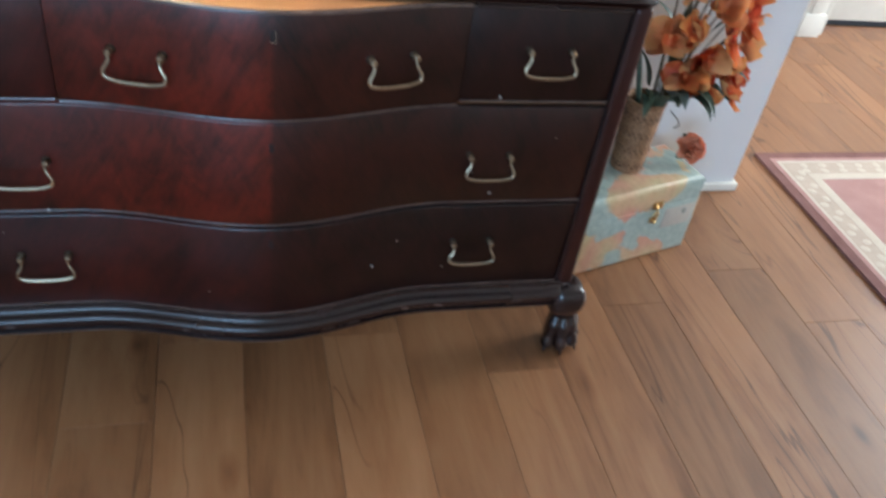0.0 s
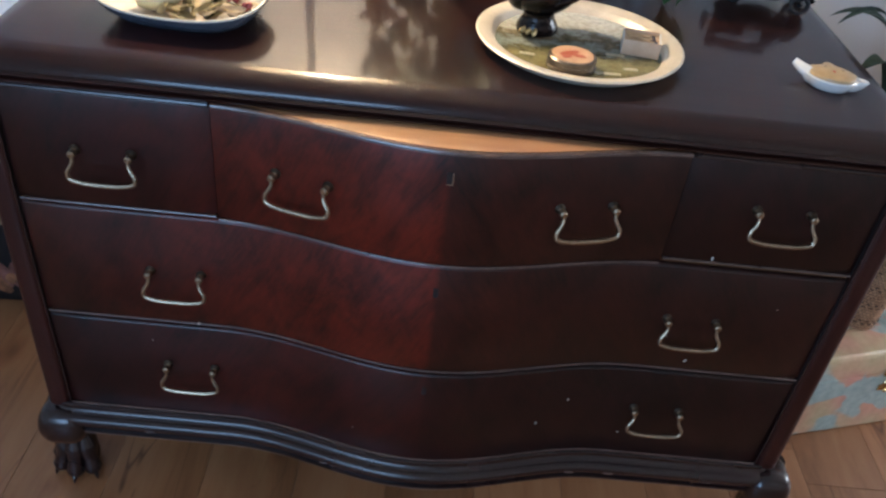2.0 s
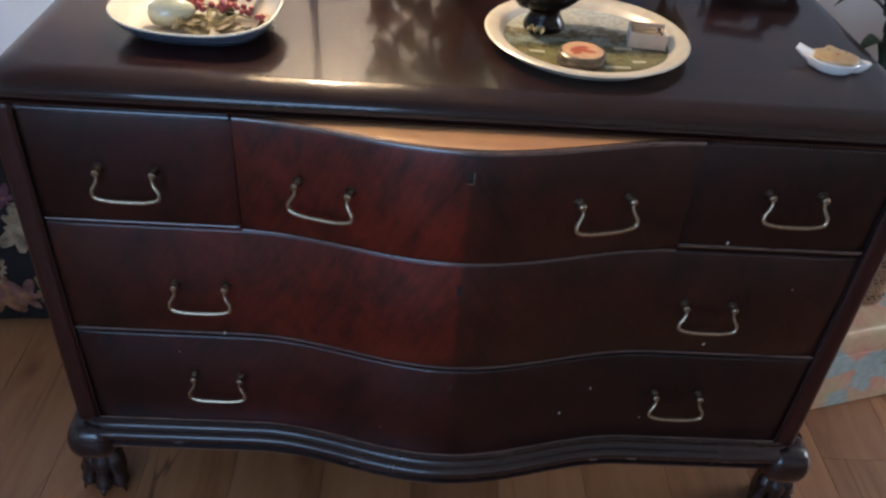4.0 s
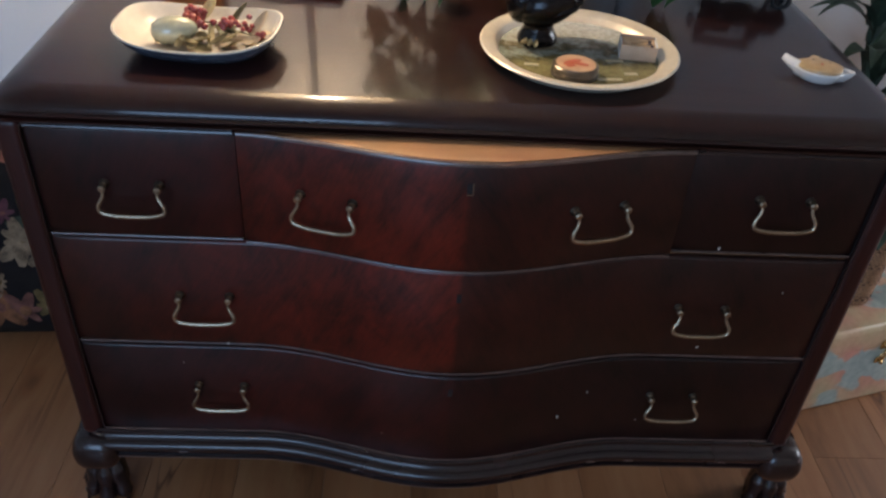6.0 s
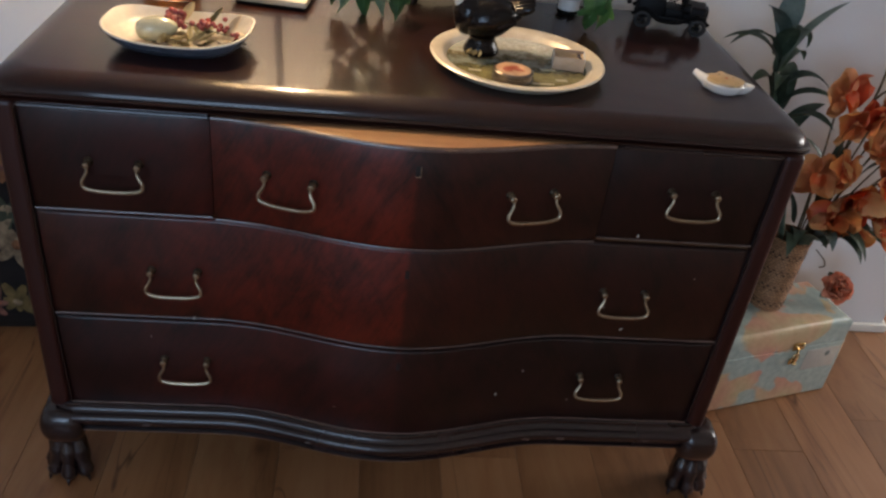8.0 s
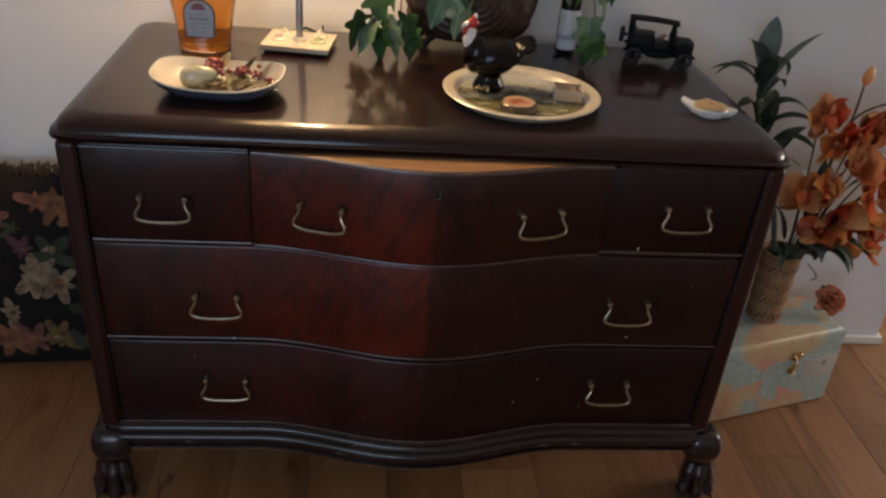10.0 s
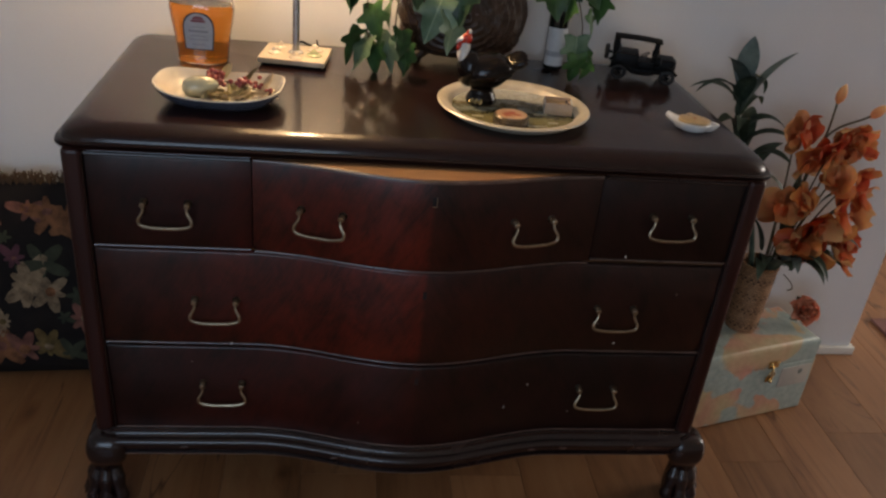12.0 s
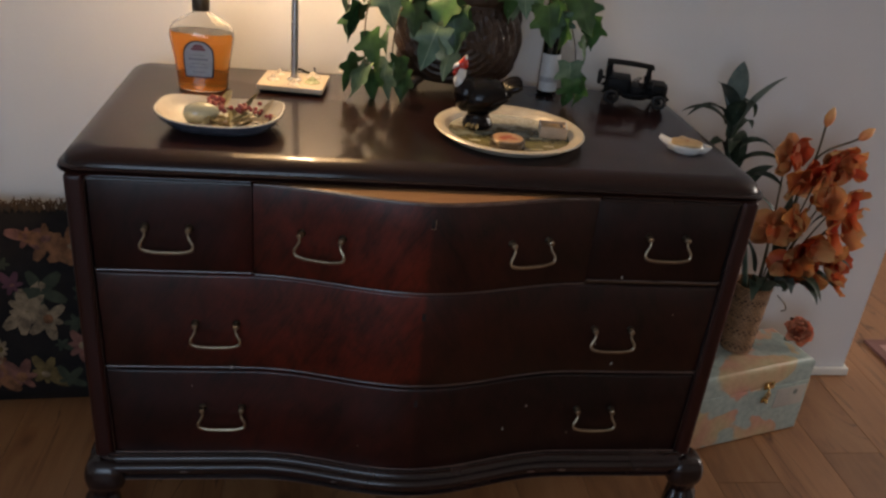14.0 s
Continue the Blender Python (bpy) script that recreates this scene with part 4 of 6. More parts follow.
tube(bm, arc([(-0.06, 0.035, 0.02), (-0.03, 0.02, 0.026), (0.01, 0.0, 0.024), (0.06, -0.012, 0.016)], 5), 0.0013, 6)
part("twig", bm, CHIPS[1], potpourri)

# round tray with a printed landscape
TRAY = (0.158, 0.215)
tray = thing("tray", "round silver-rimmed tray with a faded landscape print", "tray", pose(*TRAY, TOP_Z, 0, 0, 0))
bm = bmesh.new()
prof = [(0.112, 0.0), (0.118, 0.001), (0.126, 0.008), (0.134, 0.0125), (0.1375, 0.0135), (0.139, 0.0155), (0.1365, 0.0172), (0.132, 0.0165), (0.121, 0.0142), (0.1165, 0.0115), (0.113, 0.0055), (0.110, 0.0035), (0.10, 0.0032)]
lathe(bm, prof, 72)
part("rim", bm, SILVER, tray, "tarnished silver rim")
bm = bmesh.new()
lathe(bm, [(0.112, 0.0034), (0.1118, 0.0052), (0.05, 0.0048), (0.001, 0.0048)], 64)
part("printed_floor", bm, tray_print(), tray, "faded landscape print under varnish")
for x, y, w in ((-0.032, -0.083, 0.011), (-0.006, -0.089, 0.013), (0.026, -0.086, 0.017), (0.056, -0.07, 0.009), (0.045, -0.028, 0.012), (-0.066, -0.055, 0.010)):
    bm = bmesh.new()
    box(bm, (x - w, y - 0.0035, 0.0049), (x + w, y + 0.0035, 0.0057), 0.0, turn=Matrix.Rotation(x * 1.5, 4, "Z"))
    part("print_bar", bm, FADED, tray, "pale bar of old lettering", smooth=False)

# black glazed turkey ornament, one plain mesh
bm = bmesh.new()
lathe(bm, [(0.030, 0.0), (0.0315, 0.004), (0.0305, 0.010), (0.026, 0.017), (0.023, 0.023), (0.024, 0.031), (0.03, 0.038)], 28, 1.0, 0.86)
tilt = Matrix.Rotation(radians(-12), 3, "Y")
ball(bm, (0.004, 0, 0.058), (0.050, 0.041, 0.034), 28, 18, tilt)
ball(bm, (-0.030, 0, 0.062), (0.026, 0.029, 0.034), 20, 12)
for k in range(7):
    a = -1.1 + 2.2 * k / 6
    ball(bm, (0.054 + 0.004 * math.cos(a), 0.022 * math.sin(a), 0.068 + 0.014 * math.cos(a)), (0.026, 0.008, 0.0085), 12, 8, Matrix.Rotation(radians(-24), 3, "Y") @ Matrix.Rotation(a * 0.5, 3, "Z"))
for s in (-1, 1):
    ball(bm, (0.012, s * 0.030, 0.060), (0.036, 0.009, 0.022), 16, 10, Matrix.Rotation(radians(-16), 3, "Y"))
    for k in range(3):
        ball(bm, (0.026 + 0.008 * k, s * (0.035 - 0.004 * k), 0.054 + 0.008 * k), (0.024, 0.005, 0.006), 10, 6, Matrix.Rotation(radians(-18), 3, "Y"))
tube(bm, arc([(-0.034, 0, 0.074), (-0.045, 0, 0.086), (-0.044, 0, 0.097), (-0.040, 0, 0.107)], 5), [0.0165 - 0.0006 * k for k in range(16)], 14, 1)
ball(bm, (-0.042, 0, 0.115), (0.0110, 0.0085, 0.0100), 16, 10, None, 2)
tube(bm, [(-0.050, 0, 0.115), (-0.058, 0, 0.112), (-0.062, 0, 0.107)], [0.005, 0.0035, 0.001], 8, 1)
for x, z, r in ((-0.054, 0.106, 0.0052), (-0.055, 0.099, 0.0058), (-0.053, 0.092, 0.005), (-0.048, 0.086, 0.005), (-0.040, 0.124, 0.0045), (-0.037, 0.120, 0.005)):
    ball(bm, (x, 0, z), (r, r * 0.7, r * 1.2), 10, 7, None, 2)
ball(bm, (-0.037, 0, 0.127), (0.004, 0.004, 0.005), 8, 6, None, 1)
for k in range(3):
    ball(bm, (-0.020 + 0.006 * k, -0.016 - 0.005 * k, 0.007), (0.013, 0.0042, 0.0052), 10, 7, Matrix.Rotation(radians(35 + 18 * k), 3, "Z"), 3)
tagged(part("turkey_ornament", bm, [GLAZE, GLAZE_WHITE, GLAZE_RED, plain("gilt_glaze", (0.42, 0.30, 0.12), (0.60, 0.46, 0.22), 0.25, 0.5)], place=pose(0.103, 0.248, TOP_Z + 0.005, 0, 0, 6) @ Matrix.Diagonal((0.92, 0.95, 1.0, 1))), "black glazed turkey ornament with white neck and red wattle", "ornament")

# round tin
TIN_PRINT = plain("tin_print", (0.42, 0.24, 0.13), (0.54, 0.36, 0.22), 0.3, scale=55, bump=0.0, coat=0.3, fine=2.5)
TIN_RED = plain("tin_red", (0.26, 0.05, 0.025), (0.38, 0.10, 0.05), 0.35, scale=120)
TIN_DARK = plain("tin_dark", (0.05, 0.04, 0.03), (0.14, 0.11, 0.08), 0.3, 0.6, scale=70)
tin = thing("round_tin", "small round tin with a red and cream lid", "tin", pose(0.141, 0.140, TOP_Z + 0.0058, 0, 0, 10) @ Matrix.Diagonal((0.94, 0.94, 0.8, 1)))
bm = bmesh.new()
lathe(bm, [(0.030, 0.0), (0.0335, 0.001), (0.034, 0.004), (0.0315, 0.005), (0.031, 0.010)], 36)
part("box", bm, TIN_DARK, tin, "darkened metal box")
bm = bmesh.new()
lathe(bm, [(0.0312, 0.0102), (0.0325, 0.0112), (0.0325, 0.0175), (0.030, 0.0195), (0.0285, 0.0192)], 36)
lid = part("lid", bm, TIN_DARK, tin, "darkened lid rim")
bm = bmesh.new()
lathe(bm, [(0.0284, 0.0190), (0.0282, 0.0202), (0.015, 0.0208), (0.001, 0.0209)], 32)
part("picture", bm, TIN_PRINT, lid, "cream picture")
bm = bmesh.new()
for x, y, rx, ry, a in ((-0.004, 0.003, 0.017, 0.008, 0.4), (0.006, -0.005, 0.012, 0.006, -0.5), (-0.010, -0.008, 0.008, 0.005, 0.2)):
    ball(bm, (x, y, 0.0205), (rx, ry, 0.0009), 14, 5, Matrix.Rotation(a, 3, "Z"))
part("red_figure", bm, TIN_RED, lid, "red painted figure")
# open matchbox
PINK = plain("faded_tan_card", (0.42, 0.29, 0.18), (0.52, 0.38, 0.26), 0.6, scale=40)
BLUE = plain("faded_blue_card", (0.46, 0.50, 0.54), (0.56, 0.60, 0.62), 0.6, scale=40)
WOODY = plain("match_wood", (0.42, 0.28, 0.15), (0.52, 0.38, 0.22), 0.7, scale=80)
matchbox = thing("matchbox", "open faded tan cardboard matchbox on the tray", "matchbox", pose(0.240, 0.213, TOP_Z + 0.0058, 0, 0, -9))
for a, b, m in (((-0.025, -0.021, 0), (0.025, -0.0196, 0.021), PINK), ((-0.025, 0.0196, 0), (0.025, 0.021, 0.021), PINK), ((-0.025, -0.0195, 0), (-0.0236, 0.0195, 0.0208), BLUE), ((0.0236, -0.0195, 0), (0.025, 0.0195, 0.0208), BLUE), ((-0.0235, -0.0195, 0), (0.0235, 0.0195, 0.0012), PINK)):
    bm = bmesh.new()
    box(bm, a, b, 0.0003)
    part("card_wall", bm, m, matchbox)
bm = bmesh.new()
box(bm, (-0.0235, -0.0195, 0.0013), (0.0235, 0.0195, 0.016), 0.0005)
part("inner_card", bm, PINK, matchbox)
for k in range(9):
    bm = bmesh.new()
    tube(bm, [(-0.018, 0, 0), (0.014, 0, 0)], 0.0011, 6)
    ball(bm, (0.016, 0, 0), (0.0028, 0.0018, 0.0018), 8, 5, None, 1)
    part("match", bm, [WOODY, INK], matchbox, place=pose(rng.uniform(-0.004, 0.004), -0.012 + 0.003 * k, 0.0172 + 0.0014 * (k % 2), 0, rng.uniform(-2, 2), rng.uniform(-22, 22)))

# teapot-shaped tea-bag rest
CHINA = plain("white_china", (0.66, 0.65, 0.62), (0.74, 0.73, 0.70), 0.18, scale=30, bump=0.0, coat=0.4)
TAN = plain("tan_glaze", (0.34, 0.22, 0.09), (0.48, 0.34, 0.17), 0.4, scale=60, coat=0.1)


def teapot(a):
    """Outline of a teapot seen from above: round belly, spout, handle, knob."""
    r = 1.0
    for at, wide, tall in ((math.pi * 0.96, 0.30, 0.25), (0.15, 0.26, 0.52), (math.pi * 0.5, 0.22, 0.28)):
        d = (a - at + math.pi) % (2 * math.pi) - math.pi
        r += tall * math.exp(-(d / wide) ** 2)
    return r * math.cos(a), 0.78 * r * math.sin(a)


def teapot_lid(a):
    """Outline of the tan middle: the belly and the lid's knob, without spout and handle."""
    r = 0.96
    for at, wide, tall in ((math.pi * 0.56, 0.20, 0.42), (math.pi * 0.9, 0.3, 0.12), (0.35, 0.25, 0.10)):
        d = (a - at + math.pi) % (2 * math.pi) - math.pi
        r += tall * math.exp(-(d / wide) ** 2)
    return r * math.cos(a), 0.80 * r * math.sin(a)


rest = thing("tea_bag_rest", "white china teapot-shaped tea-bag rest with a tan centre", "saucer", pose(0.487, 0.175, TOP_Z, 0, 0, -18) @ Matrix.Diagonal((0.92, 0.98, 1.05, 1)))
bm = bmesh.new()
tube(bm, arc([(-0.026, 0.0, 0.011), (-0.038, 0.004, 0.014), (-0.046, 0.008, 0.0165), (-0.053, 0.012, 0.019)], 4), [0.0085 - 0.0003 * k for k in range(13)], 12)
part("spout", bm, CHINA, rest, "short white spout")
bm = bmesh.new()
lathe(bm, [(0.024, 0.0), (0.027, 0.001), (0.032, 0.008), (0.0345, 0.0135), (0.0335, 0.0152), (0.031, 0.0145), (0.029, 0.012)], 64, shape=teapot)
part("saucer_body", bm, CHINA, rest, "white china rim")
bm = bmesh.new()
lathe(bm, [(0.0295, 0.0115), (0.0334, 0.0156), (0.0322, 0.0185), (0.026, 0.0208), (0.012, 0.0225), (0.001, 0.0228)], 64, shape=teapot_lid)
part("glazed_centre", bm, TAN, rest, "speckled tan centre")
for x, y, r in ((0.0, -0.006, 0.0024), (0.012, 0.004, 0.0016), (-0.012, 0.006, 0.0018)):
    bm = bmesh.new()
    ball(bm, (x, y, 0.0225), (r, r, 0.0008), 8, 5)
    part("painted_dot", bm, GLAZE_RED if x == 0 else CHIPS[1], rest, "small painted dot")

# wine bottle
wine = thing("wine_bottle", "dark glass wine bottle with a striped white label", "bottle", pose(0.296, 0.512, TOP_Z) @ Matrix.Diagonal((0.62, 0.62, 1.0, 1)))
bm = bmesh.new()
lathe(bm, [(0.026, 0.0), (0.0325, 0.003), (0.034, 0.01), (0.034, 0.185), (0.031, 0.205), (0.022, 0.226), (0.0145, 0.245), (0.0138, 0.29), (0.0155, 0.292), (0.0155, 0.30), (0.012, 0.301)], 36)
part("bottle_body", bm, GREEN_GLASS, wine, "very dark green glass")
for z0, z1, m, name in ((0.010, 0.090, LABEL_WHITE, "label"), (0.030, 0.041, LABEL_GREY, "label_stripe")):
    bm = bmesh.new()
    r = 0.0344 if m is LABEL_WHITE else 0.0349
    sheet(bm, [[(r * math.cos(radians(a)), r * math.sin(radians(a)), z) for a in range(-165, -14, 10)] for z in (z0, z1)])
    part(name, bm, m, wine, "white paper label" if m is LABEL_WHITE else "grey stripe")

# black metal model car
car = thing("model_car", "black metal model of an old open car with a canopy", "model car", pose(0.484, 0.482, TOP_Z, 0, 0, -16) @ Matrix.Diagonal((0.94, 0.95, 0.88, 1)))
bm = bmesh.new()
box(bm, (-0.062, -0.026, 0.020), (0.040, 0.026, 0.028), 0.002)
box(bm, (-0.066, -0.033, 0.0285), (-0.012, 0.033, 0.0625), 0.005)
box(bm, (-0.0115, -0.027, 0.0285), (0.022, 0.027, 0.046), 0.004)
part("body", bm, BLACK, car)
bm = bmesh.new()
box(bm, (0.0225, -0.028, 0.0285), (0.068, 0.028, 0.057), 0.006, 3)
box(bm, (0.0685, -0.017, 0.024), (0.072, 0.017, 0.053), 0.002)
part("bonnet", bm, BLACK, car)
bm = bmesh.new()
box(bm, (-0.058, -0.024, 0.051), (-0.020, 0.024, 0.058), 0.003)
box(bm, (-0.066, -0.026, 0.0585), (-0.052, 0.026, 0.070), 0.004)
part("seat", bm, TYRE, car)
bm = bmesh.new()
rows = []
for i in range(9):
    x = -0.072 + 0.106 * i / 8
    rows.append([(x, 0.028 * (j / 4 - 1), 0.099 - 0.003 * (j / 4 - 1) ** 2 - 0.0015 * (i / 4 - 1) ** 2 - 0.00004 * i * i) for j in range(9)])
sheet(bm, rows, 0.008)
part("canopy", bm, BLACK, car, "slightly domed canopy")
bm = bmesh.new()
box(bm, (-0.071, -0.026, 0.058), (-0.058, 0.026, 0.0905), 0.003)
part("rear_curtain", bm, BLACK, car)
bm = bmesh.new()
tube(bm, [(-0.071, 0.0, 0.054), (-0.083, 0.0, 0.054)], 0.004, 8)
tube(bm, [(-0.083, 0.0135 * math.cos(a), 0.054 + 0.0135 * math.sin(a)) for a in [2 * math.pi * k / 24 for k in range(25)]], 0.0052, 8)
part("spare_wheel", bm, TYRE, car, "spare tyre at the back")
for x, y, z in ((-0.066, -0.024, 0.046), (-0.066, 0.024, 0.046), (0.022, -0.0235, 0.040), (0.022, 0.0235, 0.040)):
    bm = bmesh.new()
    tube(bm, [(x, y * 0.9, z - 0.012), (x + (0.004 if x > 0 else 0), y, 0.092)], 0.0034, 6)
    part("post", bm, BLACK, car)
bm = bmesh.new()
tube(bm, [(0.015, -0.010, 0.038), (0.002, -0.010, 0.060)], 0.0014, 6)
tube(bm, [(0.0015 + 0.010 * math.cos(a) * 0.86, -0.010 + 0.010 * math.sin(a), 0.0605 + 0.010 * math.cos(a) * 0.5) for a in [2 * math.pi * k / 16 for k in range(17)]], 0.0012, 6)
part("steering_wheel", bm, BLACK, car)
bm = bmesh.new()
for k in range(5):
    ball(bm, (0.072, 0, 0.028 + 0.005 * k), (0.0008, 0.014, 0.0012), 8, 4)
part("grille", bm, TYRE, car)
for s in (-1, 1):
    bm = bmesh.new()
    lathe(bm, [(0.004, 0), (0.007, 0.004), (0.0075, 0.008), (0.005, 0.009)], 14)
    part("headlight", bm, BLACK, car, place=pose(0.020, s * 0.036, 0.054, 0, 90) @ Matrix.Diagonal((1.7, 1.3, 1.8, 1)))
    bm = bmesh.new()
    tube(bm, arc([(0.076, s * 0.031, 0.025), (0.056, s * 0.031, 0.040), (0.034, s * 0.031, 0.030), (0.015, s * 0.031, 0.020), (-0.02, s * 0.031, 0.020), (-0.034, s * 0.031, 0.030), (-0.052, s * 0.031, 0.040), (-0.074, s * 0.031, 0.026)], 4), 0.004, 6)
    part("mudguard", bm, BLACK, car)
    for x in (-0.052, 0.056):
        bm = bmesh.new()
        tube(bm, [(0.0135 * math.cos(a), 0.0135 * math.sin(a), 0) for a in [2 * math.pi * k / 24 for k in range(25)]], 0.0042, 8)
        wheel = part("wheel", bm, TYRE, car, "black tyre", place=pose(x, s * 0.034, 0.0178, 90))
        bm = bmesh.new()
        lathe(bm, [(0.004, -0.004), (0.004, 0.004)], 12)
        for k in range(10):
            a = 2 * math.pi * k / 10
            tube(bm, [(0.003 * math.cos(a), 0.003 * math.sin(a), 0), (0.0115 * math.cos(a), 0.0115 * math.sin(a), 0)], 0.0009, 5)
        part("spokes", bm, BLACK, wheel)

# footed planter with carved scrolls, and the ivy in it
BRONZE = plain("carved_brown", (0.018, 0.008, 0.004), (0.060, 0.027, 0.012), 0.40, scale=34, bump=0.8, dist=0.004, coat=0.15, fine=3.0)
planter = thing("planter", "dark brown carved oval planter on small feet", "planter", pose(0.092, 0.520, TOP_Z))
bm = bmesh.new()
n, rows = 120, ((0.0, 0.075), (0.004, 0.092), (0.016, 0.112), (0.035, 0.124), (0.060, 0.131), (0.090, 0.134), (0.120, 0.132), (0.150, 0.128), (0.168, 0.127), (0.172, 0.133), (0.182, 0.136), (0.188, 0.133), (0.189, 0.124), (0.170, 0.118), (0.155, 0.117))
fine = []
for (z0, r0), (z1, r1) in zip(rows, rows[1:]):
    steps = max(1, int((abs(z1 - z0) + abs(r1 - r0)) / 0.003))
    fine += [(z0 + (z1 - z0) * k / steps, r0 + (r1 - r0) * k / steps) for k in range(steps)]
fine.append(rows[-1])
rings = []
for q, (z, r) in enumerate(fine):
    ring = []
    for k in range(n):
        a = 2 * math.pi * k / n
        cut = 0.0
        if 0.01 < z < 0.165 and r > 0.1:
            d = math.hypot((math.cos(a)) * 0.13 + 0.03, z - 0.105)
            th = math.atan2(z - 0.105, math.cos(a) * 0.13 + 0.03)
            cut = 0.0030 * math.sin(d * 420 + 3.0 * math.sin(th * 4)) * min(1.0, d / 0.02) + 0.0011 * math.sin(th * 11 + d * 130)
        ring.append(bm.verts.new(((r + cut) * math.cos(a), (r + cut) * 0.60 * math.sin(a), z + 0.018)))
    rings.append(ring)
for p, q in zip(rings, rings[1:]):
    for k in range(n):
        bm.faces.new((p[k], p[(k + 1) % n], q[(k + 1) % n], q[k]))
bm.faces.new(rings[0][::-1])
part("vessel", bm, BRONZE, planter, "carved scroll relief")
bm = bmesh.new()
lathe(bm, [(0.117, 0.168), (0.117, 0.174), (0.05, 0.178), (0.001, 0.179)], 40, 1.0, 0.60)
part("soil", bm, plain("soil", (0.02, 0.013, 0.008), (0.05, 0.035, 0.02), 0.9, scale=80, bump=0.6), planter, "dark potting soil")
for x, y in ((-0.082, -0.034), (0.082, -0.034), (-0.082, 0.034), (0.082, 0.034)):
    bm = bmesh.new()
    tube(bm, arc([(x * 0.9, y * 0.9, 0.030), (x * 1.08, y * 1.1, 0.018), (x * 1.12, y * 1.15, 0.008), (x * 1.2, y * 1.25, 0.003)], 4), [0.012, 0.0118, 0.0113, 0.011, 0.0105, 0.010, 0.0095, 0.009, 0.0085, 0.008, 0.007, 0.006, 0.003], 10)
    part("foot", bm, BRONZE, planter, "small scrolled foot")


def leaf_material(name, dark, light, vein):
    m, n, l, b = nodes_of(name)
    vec = coords(n, l)
    blot = noise_node(n, l, vec, 45, 4.0)
    sep, absx, vr = n.new("ShaderNodeSeparateXYZ"), n.new("ShaderNodeMath"), n.new("ShaderNodeMapRange")
    l.new(vec.outputs[0], sep.inputs[0])
    absx.operation = "ABSOLUTE"
    l.new(sep.outputs[1], absx.inputs[0])
    vr.inputs[1].default_value, vr.inputs[2].default_value, vr.inputs[3].default_value, vr.inputs[4].default_value = 0.0004, 0.0016, 0.55, 0.0
    l.new(absx.outputs[0], vr.inputs[0])
    info, tone = n.new("ShaderNodeObjectInfo"), n.new("ShaderNodeMath")
    tone.operation = "MULTIPLY_ADD"
    l.new(info.outputs["Random"], tone.inputs[0])
    tone.inputs[1].default_value = 0.45
    l.new(blot.outputs[0], tone.inputs[2])
    r = ramp_node(n, [(0.40, dark), (0.95, light)])
    l.new(tone.outputs[0], r.inputs[0])
    l.new(mixed(n, l, vr.outputs[0], r.outputs[0], vein), b.inputs["Base Color"])
    b.inputs["Roughness"].default_value = 0.46
    bumped(n, l, blot.outputs[0], b, 0.2, 0.001)
    return m


IVY = leaf_material("ivy_leaf", (0.008, 0.034, 0.010), (0.048, 0.125, 0.032), (0.07, 0.13, 0.055))
IVY_PALE = leaf_material("ivy_leaf_pale", (0.06, 0.12, 0.07), (0.18, 0.26, 0.155), (0.3, 0.38, 0.25))
STEM = plain("stem", (0.07, 0.055, 0.025), (0.13, 0.10, 0.05), 0.6, scale=60)


def ivy_mesh(bend, seed):
    """A five-lobed ivy leaf, stem end at the origin, tip along +x, bent along its length."""
    r = random.Random(seed)
    outline = ((0.0, 0.0), (-0.10, 0.20), (-0.06, 0.40), (0.10, 0.36), (0.24, 0.34), (0.40, 0.55), (0.52, 0.50), (0.52, 0.30), (0.66, 0.24), (0.82, 0.13), (1.0, 0.0))
    up = [(x + r.uniform(-0.02, 0.02), y + r.uniform(-0.03, 0.03)) if 0 < k < 10 else (x, y) for k, (x, y) in enumerate(outline)]
    bm = bmesh.new()
    for s in (1, -1):
        for (xa, ya), (xb, yb) in zip(up, up[1:]):
            pa, pb = max(0.0, min(1.0, xa)), max(0.0, min(1.0, xb))
            quad = [(pa, 0.0), (xa, s * ya), (xb, s * yb), (pb, 0.0)]
            steps = 3
            for j in range(steps):
                cs = []
                for (x0, y0), (x1, y1), t in ((quad[0], quad[1], j / steps), (quad[0], quad[1], (j + 1) / steps), (quad[3], quad[2], (j + 1) / steps), (quad[3], quad[2], j / steps)):
                    x, y = x0 + (x1 - x0) * t, y0 + (y1 - y0) * t
                    cs.append((x, y, 0.16 * abs(y) - bend * x * x + 0.05 * math.sin(7 * x + 5 * y)))
                try:
                    bm.faces.new([bm.verts.new(c) for c in cs])
                except ValueError:
                    pass
    bmesh.ops.remove_doubles(bm, verts=bm.verts, dist=0.004)
    return bm


ivy = thing("ivy_plant", "trailing artificial green ivy spilling over the planter", "plant", pose(0.092, 0.520, TOP_Z))
IVY_MESHES = []
for k in range(5):
    for m in (IVY, IVY_PALE):
        bm = ivy_mesh(0.15 + 0.12 * k, 20 + k)
        bmesh.ops.scale(bm, vec=(0.068, 0.068, 0.068), verts=bm.verts)
        o = part("leaf", bm, m)
        IVY_MESHES.append(o.data)
        bpy.data.objects.remove(o)


def ivy_leaf(at, droop, yaw, size, pale, roll=0.0):
    """droop: degrees by which the tip points down; yaw: where it points, 270 is towards the room."""
    mesh = IVY_MESHES[2 * rng.randrange(5) + (1 if pale else 0)]
    m = Matrix.Translation(at) @ pose(0, 0, 0, 0, 0, yaw) @ pose(0, 0, 0, 0, droop, 0) @ pose(0, 0, 0, roll) @ Matrix.Diagonal((size, size, size, 1))
    set_part("leaf", mesh, ivy, m)


